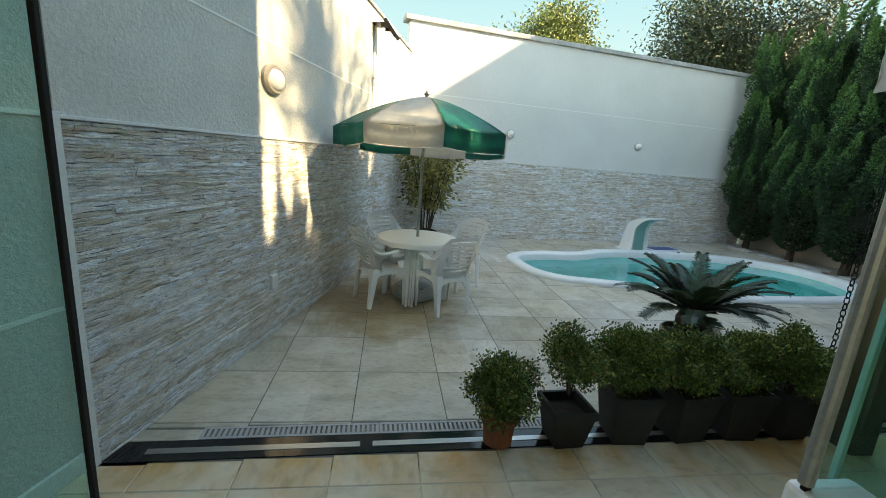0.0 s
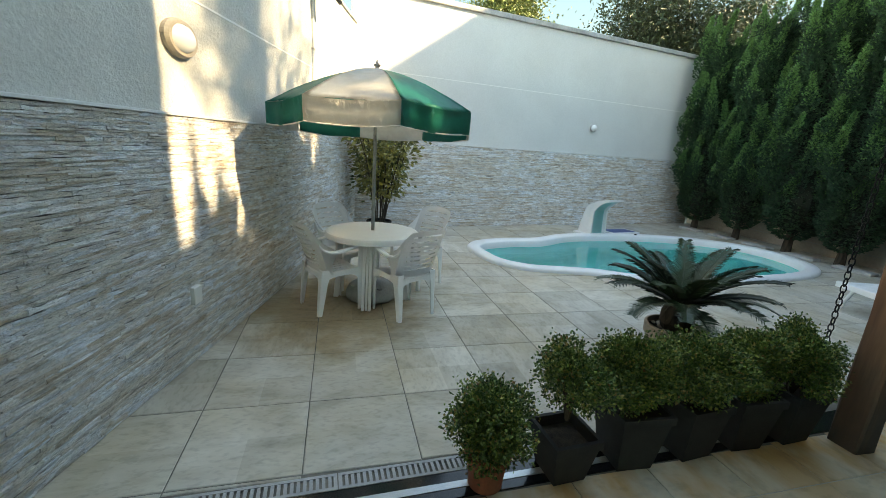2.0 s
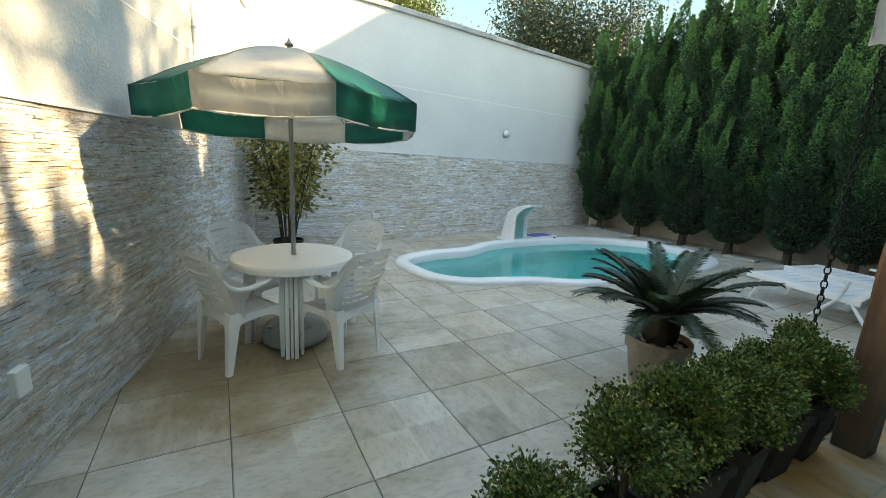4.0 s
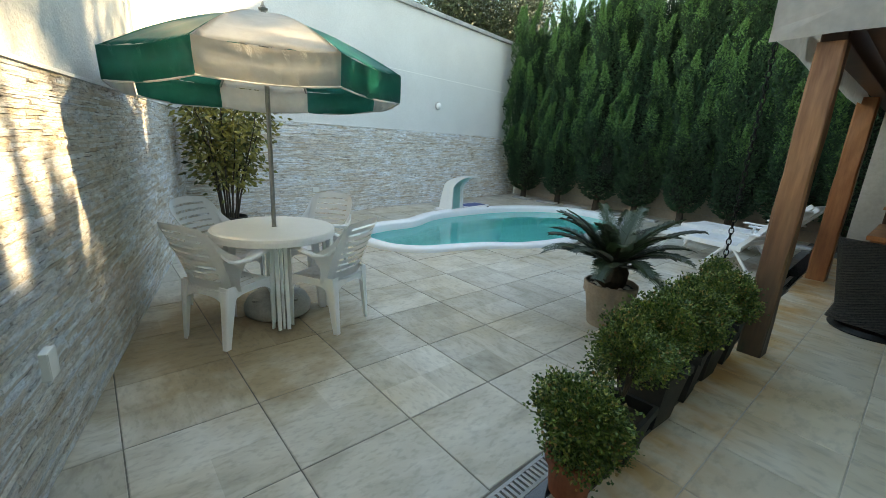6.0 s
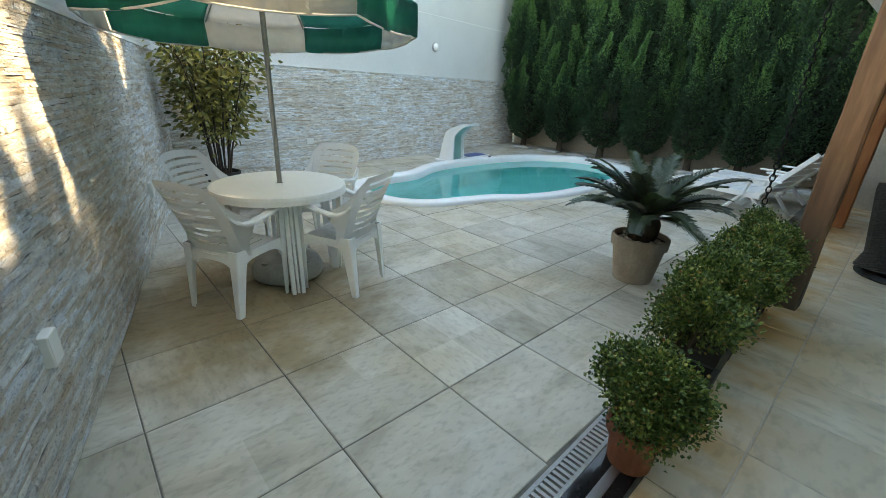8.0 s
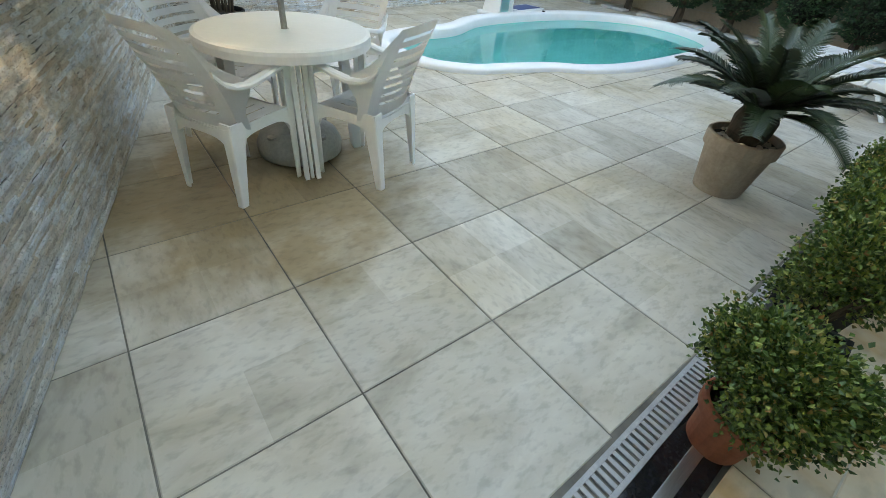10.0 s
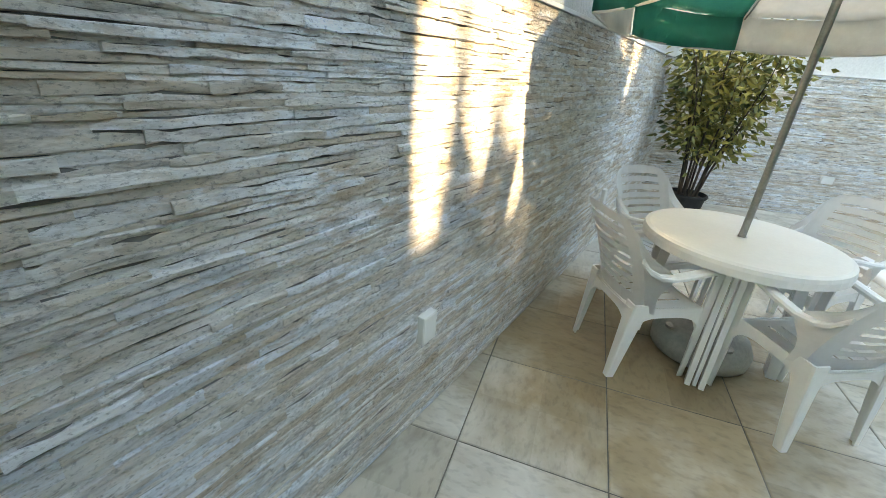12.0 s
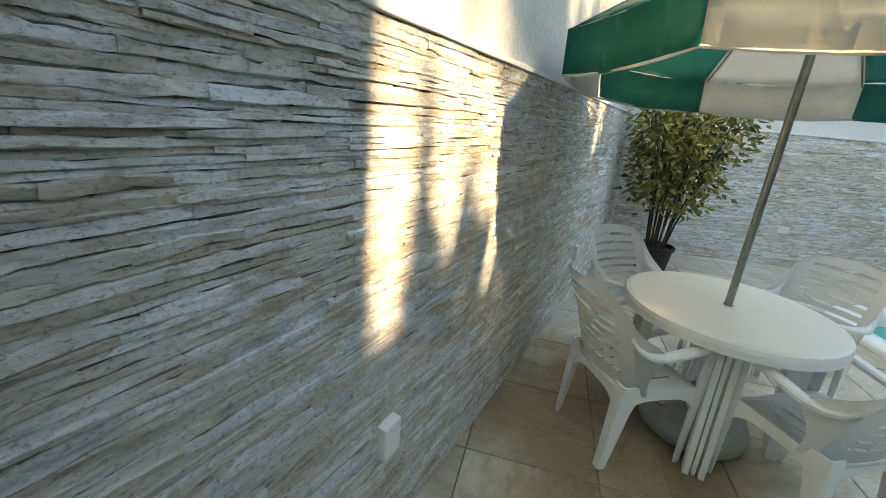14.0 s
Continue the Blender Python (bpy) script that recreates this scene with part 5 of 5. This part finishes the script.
pipe = thing("conduit", SIDE @ pose(4.22, -0.018, 0), "thin grey cable conduit up the plaster wall", "conduit")
part("tube", tube([(0, 0, 1.70), (0, 0, 2.5), (0, 0, 3.30)], 0.012, 8), PLASTER, pipe)
for z in (1.9, 2.6, 3.2):
    part("clip", boxed((-0.02, -0.014, z), (0.02, 0.018, z + 0.02), 0.003), COPING, pipe)
fl = thing("floodlight", SIDE @ pose(4.22, -0.02, 3.25), "black flat floodlight on a bracket under the wall top", "floodlight")
part("bracket", boxed((-0.10, -0.16, 0.02), (0.10, 0.02, 0.035), 0.003), CHAIN, fl)
for sx in (-1, 1):
    part("arm", boxed((sx * 0.10 - 0.006, -0.20, -0.02), (sx * 0.10 + 0.006, -0.10, 0.04), 0.002), CHAIN, fl)
hd = part("head", boxed((-0.095, -0.025, -0.13), (0.095, 0.025, 0.13), 0.008), CHAIN, fl)
hd.matrix_basis = pose(0.0, -0.22, -0.02, -38, 0, 0)
part("glass", boxed((-0.08, -0.03, -0.11), (0.08, -0.0255, 0.11)), LAMP_GLASS, hd, "pale front glass")


# ---- drain channel ----
x = -1.04
gmesh, smesh = None, None
for k in range(4):
    g = thing("drain_grate", ASKEW @ pose(x, 2.15, 0.0), "grey slotted plastic channel grate set flush in the floor", "drain grate", "channel grates")
    if gmesh is None:
        bm = bmesh.new()
        box(bm, (0.0, 0.0, -0.02), (0.995, 0.016, 0.006))
        box(bm, (0.0, 0.084, -0.02), (0.995, 0.10, 0.006))
        box(bm, (0.0, 0.016, -0.02), (0.018, 0.084, 0.006))
        box(bm, (0.977, 0.016, -0.02), (0.995, 0.084, 0.006))
        gmesh = part("frame", bm, GRATE, g).data
        smesh = part("slat", boxed((0.018 + 0.013, 0.0165, -0.02), (0.018 + 0.0285, 0.0835, 0.005)), GRATE, g).data
    else:
        f = new("frame", gmesh)
        f.parent = g
        s = new("slat", smesh)
        s.parent = g
    # near-black bed paints the shade seen down through the slots
    part("channel_shade", boxed((0.004, 0.002, -0.10), (0.991, 0.098, -0.055)), DARK, g)
    for j in range(1, 33):
        s = new("slat", smesh)
        s.parent = g
        s.location = (0.0288 * j, 0, 0)
    x += 1.0

# ---- glazed front of the room ----
def glass_leaf(name, x0, x1, y, label):
    d = thing(name, pose(0, y, 0), label, "glass door")
    pane = part("pane", boxed((x0, -0.004, 0.012), (x1, 0.004, 2.30)), GLASS, d, "clear green-tinted tempered glass")
    pane.visible_shadow = False
    part("bottom_rail", boxed((x0, -0.018, 0.0), (x1, 0.018, 0.0115), 0.002), ALU, d)
    return d


gl = glass_leaf("glass_door", -2.0, -0.432, 0.53, "green-tinted sliding glass leaf with a black edge seal")
part("seal", boxed((-0.431, -0.005, 0.0), (-0.4245, 0.005, 2.30), 0.002), DARK, gl, "black rubber edge seal")
gl = glass_leaf("glass_door", -2.0, -0.53, 0.46, "green-tinted sliding glass leaf behind another")
part("edge", boxed((-0.529, -0.005, 0.0), (-0.522, 0.005, 2.30), 0.002), material("bright_glass_edge", (0.35, 0.62, 0.60), 0.2), gl, "pale polished glass edge")
gr = glass_leaf("glass_door", 0.69, 2.1, 0.53, "green-tinted glass leaf with a grey metal stile")
part("stile", tube([(0.675, 0, 1.14), (0.675, 0, 1.6), (0.675, 0, 2.30)], 0.0115, 12), STEEL, gr, "round grey metal stile")
part("edge_seal", boxed((0.671, -0.005, 0.0), (0.685, 0.005, 1.135), 0.002), DARK, gr)
lk = part("lock", boxed((0.665, -0.05, 1.02), (0.80, 0.028, 1.13), 0.012), PLASTIC, gr, "white plastic lock case")
part("thumb_turn", boxed((0.72, -0.065, 1.06), (0.75, -0.051, 1.09), 0.004), PANEL_WHITE, lk)
gr2 = glass_leaf("glass_door", 0.835, 2.1, 0.60, "second green-tinted glass leaf with a pale edge")
part("edge", boxed((0.822, -0.006, 0.0), (0.834, 0.006, 2.30), 0.002), bpy.data.materials["bright_glass_edge"], gr2, "pale polished glass edge")

# small things on the far patio table
for x, y, h, r in ((5.5, 1.35, 0.13, 0.035), (6.1, 1.3, 0.2, 0.03)):
    v = thing("glass_jar", pose(x, y, 0.761), "small clear jar on the wooden table", "jar", "jars")
    part("body", lathe([(0.0, 0.0), (r, 0.0), (r * 1.05, h * 0.3), (r, h * 0.7), (r * 0.5, h * 0.85), (r * 0.5, h), (r * 0.45, h), (0.0, h * 0.95)], 16), LAMP_GLASS, v, smooth=True)
rnd = random.Random(12)
for z in (0.921, 1.331, 1.711):
    for k in range(7):
        y = 0.96 - 0.55 + 0.18 * k
        if abs(y - 0.96) < 0.06:
            continue
        h, r = rnd.uniform(0.10, 0.24), rnd.uniform(0.03, 0.05)
        v = thing("glassware", pose(7.54, y + 0.1, z), "pale glass or bottle on the hutch shelf", "glassware", "hutch glassware")
        part("body", lathe([(0.0, 0.0), (r, 0.0), (r, h * 0.6), (r * 0.4, h * 0.75), (r * 0.4, h), (0.0, h)], 12), rnd.choice([LAMP_GLASS, TERRACOTTA, STEEL]), v, smooth=True)

# flat kerb stones at the feet of the cypresses
for k in range(8):
    y = 8.75 - 0.86 * k
    st = thing("kerb_stone", pose(8.42, y, 0.0, 0, 0, 90 + 3 * math.sin(5 * k)), "flat grey stone slab at the foot of the cypresses", "stone", "kerb stones")
    part("slab", boxed((-0.28, -0.11, 0.0), (0.28, 0.11, 0.05), 0.012), COPING, st)


# ---- tiles, piece by piece ----
def tile_mesh(w, d, cut=None):
    bm = bmesh.new()
    c = 0.004
    lo = [bm.verts.new((x, y, -0.02)) for x, y in ((0, 0), (w, 0), (w, d), (0, d))]
    mid = [bm.verts.new((x, y, -0.003)) for x, y in ((0, 0), (w, 0), (w, d), (0, d))]
    hi = [bm.verts.new((x, y, 0.0)) for x, y in ((c, c), (w - c, c), (w - c, d - c), (c, d - c))]
    for a, b in ((lo, mid), (mid, hi)):
        for k in range(4):
            bm.faces.new((a[k], a[(k + 1) % 4], b[(k + 1) % 4], b[k]))
    bm.faces.new(hi)
    me = bpy.data.meshes.new("tile")
    bm.to_mesh(me)
    bm.free()
    return me


TILE_ME = tile_mesh(0.594, 0.594)
TILE_ME.materials.append(TILE)
rnd = random.Random(3)
for i in range(-3, 17):
    for j in range(-3, 12):
        x, y = TX + 0.6 * i + 0.003, TY + 0.6 * j + 0.003
        w = d = 0.594
        if y + d < 2.2:
            continue
        corners = [(x + a * w, y + b * d) for a in (0, 0.25, 0.5, 0.75, 1) for b in (0, 0.25, 0.5, 0.75, 1)]
        ins = sum(inside(POOL_MID, *c) for c in corners)
        if ins == 25:
            continue
        wx = -1.46 + 0.27 * (y - 2.0)
        if x + w < wx or y > 8.28 + 0.158 * (x - 0.24) + 0.12 or x > 9.25:
            continue
        y0 = 2.256 + 0.0314 * (x + w + 1.2)
        if y + d < y0 + 0.02:
            continue
        if ins == 0 and y >= y0:
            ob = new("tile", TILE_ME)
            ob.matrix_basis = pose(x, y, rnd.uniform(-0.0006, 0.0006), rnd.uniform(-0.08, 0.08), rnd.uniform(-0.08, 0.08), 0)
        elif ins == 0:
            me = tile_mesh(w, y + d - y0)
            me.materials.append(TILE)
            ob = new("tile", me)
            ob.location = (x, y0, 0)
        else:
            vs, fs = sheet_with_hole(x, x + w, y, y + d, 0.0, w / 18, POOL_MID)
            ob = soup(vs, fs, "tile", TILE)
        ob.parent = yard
# the strip beside the first grate
me = tile_mesh(0.46, 0.095)
me.materials.append(TILE)
ob = new("tile", me)
ob.parent, ob.location = yard, (-1.505, 2.155, 0)

PATIO_ME = tile_mesh(0.458, 0.458)
PATIO_ME.materials.append(PATIO_TILE)
for i in range(-2, 20):
    for j in range(0, 9):
        x, y1 = -1.215 + 0.4625 * i, 1.793 - 0.4625 * j
        ob = new("tile", PATIO_ME)
        ob.parent, ob.location = patio, (x + 0.002, y1 - 0.460, 0)
    x = -1.215 + 0.4625 * i
    me = tile_mesh(0.458, 0.190 + 0.0314 * (x + 1.2))
    me.materials.append(PATIO_TILE)
    ob = new("tile", me)
    ob.parent, ob.location = patio, (-1.215 + 0.4625 * i + 0.002, 1.797, 0)


# ---- ledger stone, strip by strip ----
def strip_shape(rng):
    """The corners of one split-faced strip of unit length and height; y is how far its face stands out."""
    n = 7
    xs = [0.0] + [(k + rng.uniform(-0.25, 0.25)) / (n - 1) for k in range(1, n - 1)] + [1.0]
    ph, tilt = rng.uniform(0, 6.28), rng.uniform(-0.22, 0.22)
    vs = []
    for row, zz in enumerate((0.0, 0.16, 0.84, 1.0)):
        for k, x in enumerate(xs):
            edge = row in (0, 3)
            wave = 0.07 * math.sin(ph + 5.0 * x + (1.3 if row > 1 else 0))
            chip = rng.uniform(0.10, 0.30) if edge and rng.random() < 0.28 else 0.0
            out = (0.66 if edge else 1.0) + tilt * (zz - 0.5) + 0.10 * math.sin(2 * ph + 4 * x) + rng.uniform(-0.16, 0.16) - 1.2 * chip
            z = zz + 1.5 * wave + rng.uniform(-0.09, 0.09) + (chip if row == 0 else -chip)
            vs.append((x + (rng.uniform(-0.012, 0.012) if 0 < k < n - 1 else 0), -out, z))
    for zz in (0.0, 1.0):
        for x in (0.0, 1.0):
            vs.append((x, 0.0, zz))
    fs = []
    for r in (0, 1, 2):
        for k in range(n - 1):
            q = (r * n + k, r * n + k + 1, (r + 1) * n + k + 1, (r + 1) * n + k)
            fs += [q[:3], (q[0], q[2], q[3])] if rng.random() < 0.5 else [(q[0], q[1], q[3]), q[1:]]
    b = 4 * n
    fs += [(b, 0, n, 2 * n, 3 * n, b + 2), (b + 1, b + 3, 4 * n - 1, 3 * n - 1, 2 * n - 1, n - 1)]
    fs += [(b + 2,) + tuple(range(3 * n, 4 * n)) + (b + 3,), (b, b + 1) + tuple(range(n - 1, -1, -1))]
    return vs, fs


rng = random.Random(77)
SHAPES = [strip_shape(rng) for _ in range(28)]
SHAPE_ME = []
for vs, fs in SHAPES:
    me = bpy.data.meshes.new("stone")
    me.from_pydata(vs, [], fs)
    me.materials.append(STONE)
    SHAPE_ME.append(me)


def clad(wall, length, height, near):
    """Courses of strips; those within the stretch near are pieces of their own, the rest one mesh."""
    allv, allf = [], []
    z = 0.002
    count = 0
    while z < height - 0.012:
        h = min(rng.choice((rng.uniform(0.009, 0.015), rng.uniform(0.013, 0.027))), height - z)
        x = -rng.uniform(0, 0.25)
        while x < length:
            w = rng.choice((rng.uniform(0.08, 0.2), rng.uniform(0.15, 0.48)))
            x0, x1 = max(0.0, x), min(length, x + w)
            x += w
            if x1 - x0 < 0.02:
                continue
            k, depth = rng.randrange(28), rng.uniform(0.009, 0.018)
            if near[0] < (x0 + x1) / 2 < near[1] and near[2] < z < near[3] and count < 300:
                ob = new("stone", SHAPE_ME[k])
                ob.parent = wall
                ob.matrix_basis = Matrix.Translation((x0 - 0.001, -0.008, z)) @ Matrix.Diagonal((x1 - x0 + 0.002, depth, h + 0.002, 1))
                count += 1
            else:
                vs, fs = SHAPES[k]
                o = len(allv)
                allv += [(x0 - 0.001 + vx * (x1 - x0 + 0.002), -0.008 + vy * depth, z + vz * (h + 0.002)) for vx, vy, vz in vs]
                allf += [tuple(o + i for i in f) for f in fs]
        z += h
    tagged(soup(allv, allf, "ledger_stone", STONE, wall), "split grey, cream and rusty stone strips", kind="stuff")


clad(wall_side, SIDE_LEN - 0.03, 1.672, (0.5, 1.7, 0.7, 1.5))
clad(wall_back, BACK_LEN, 1.622, (1.4, 2.2, 0.6, 1.7))
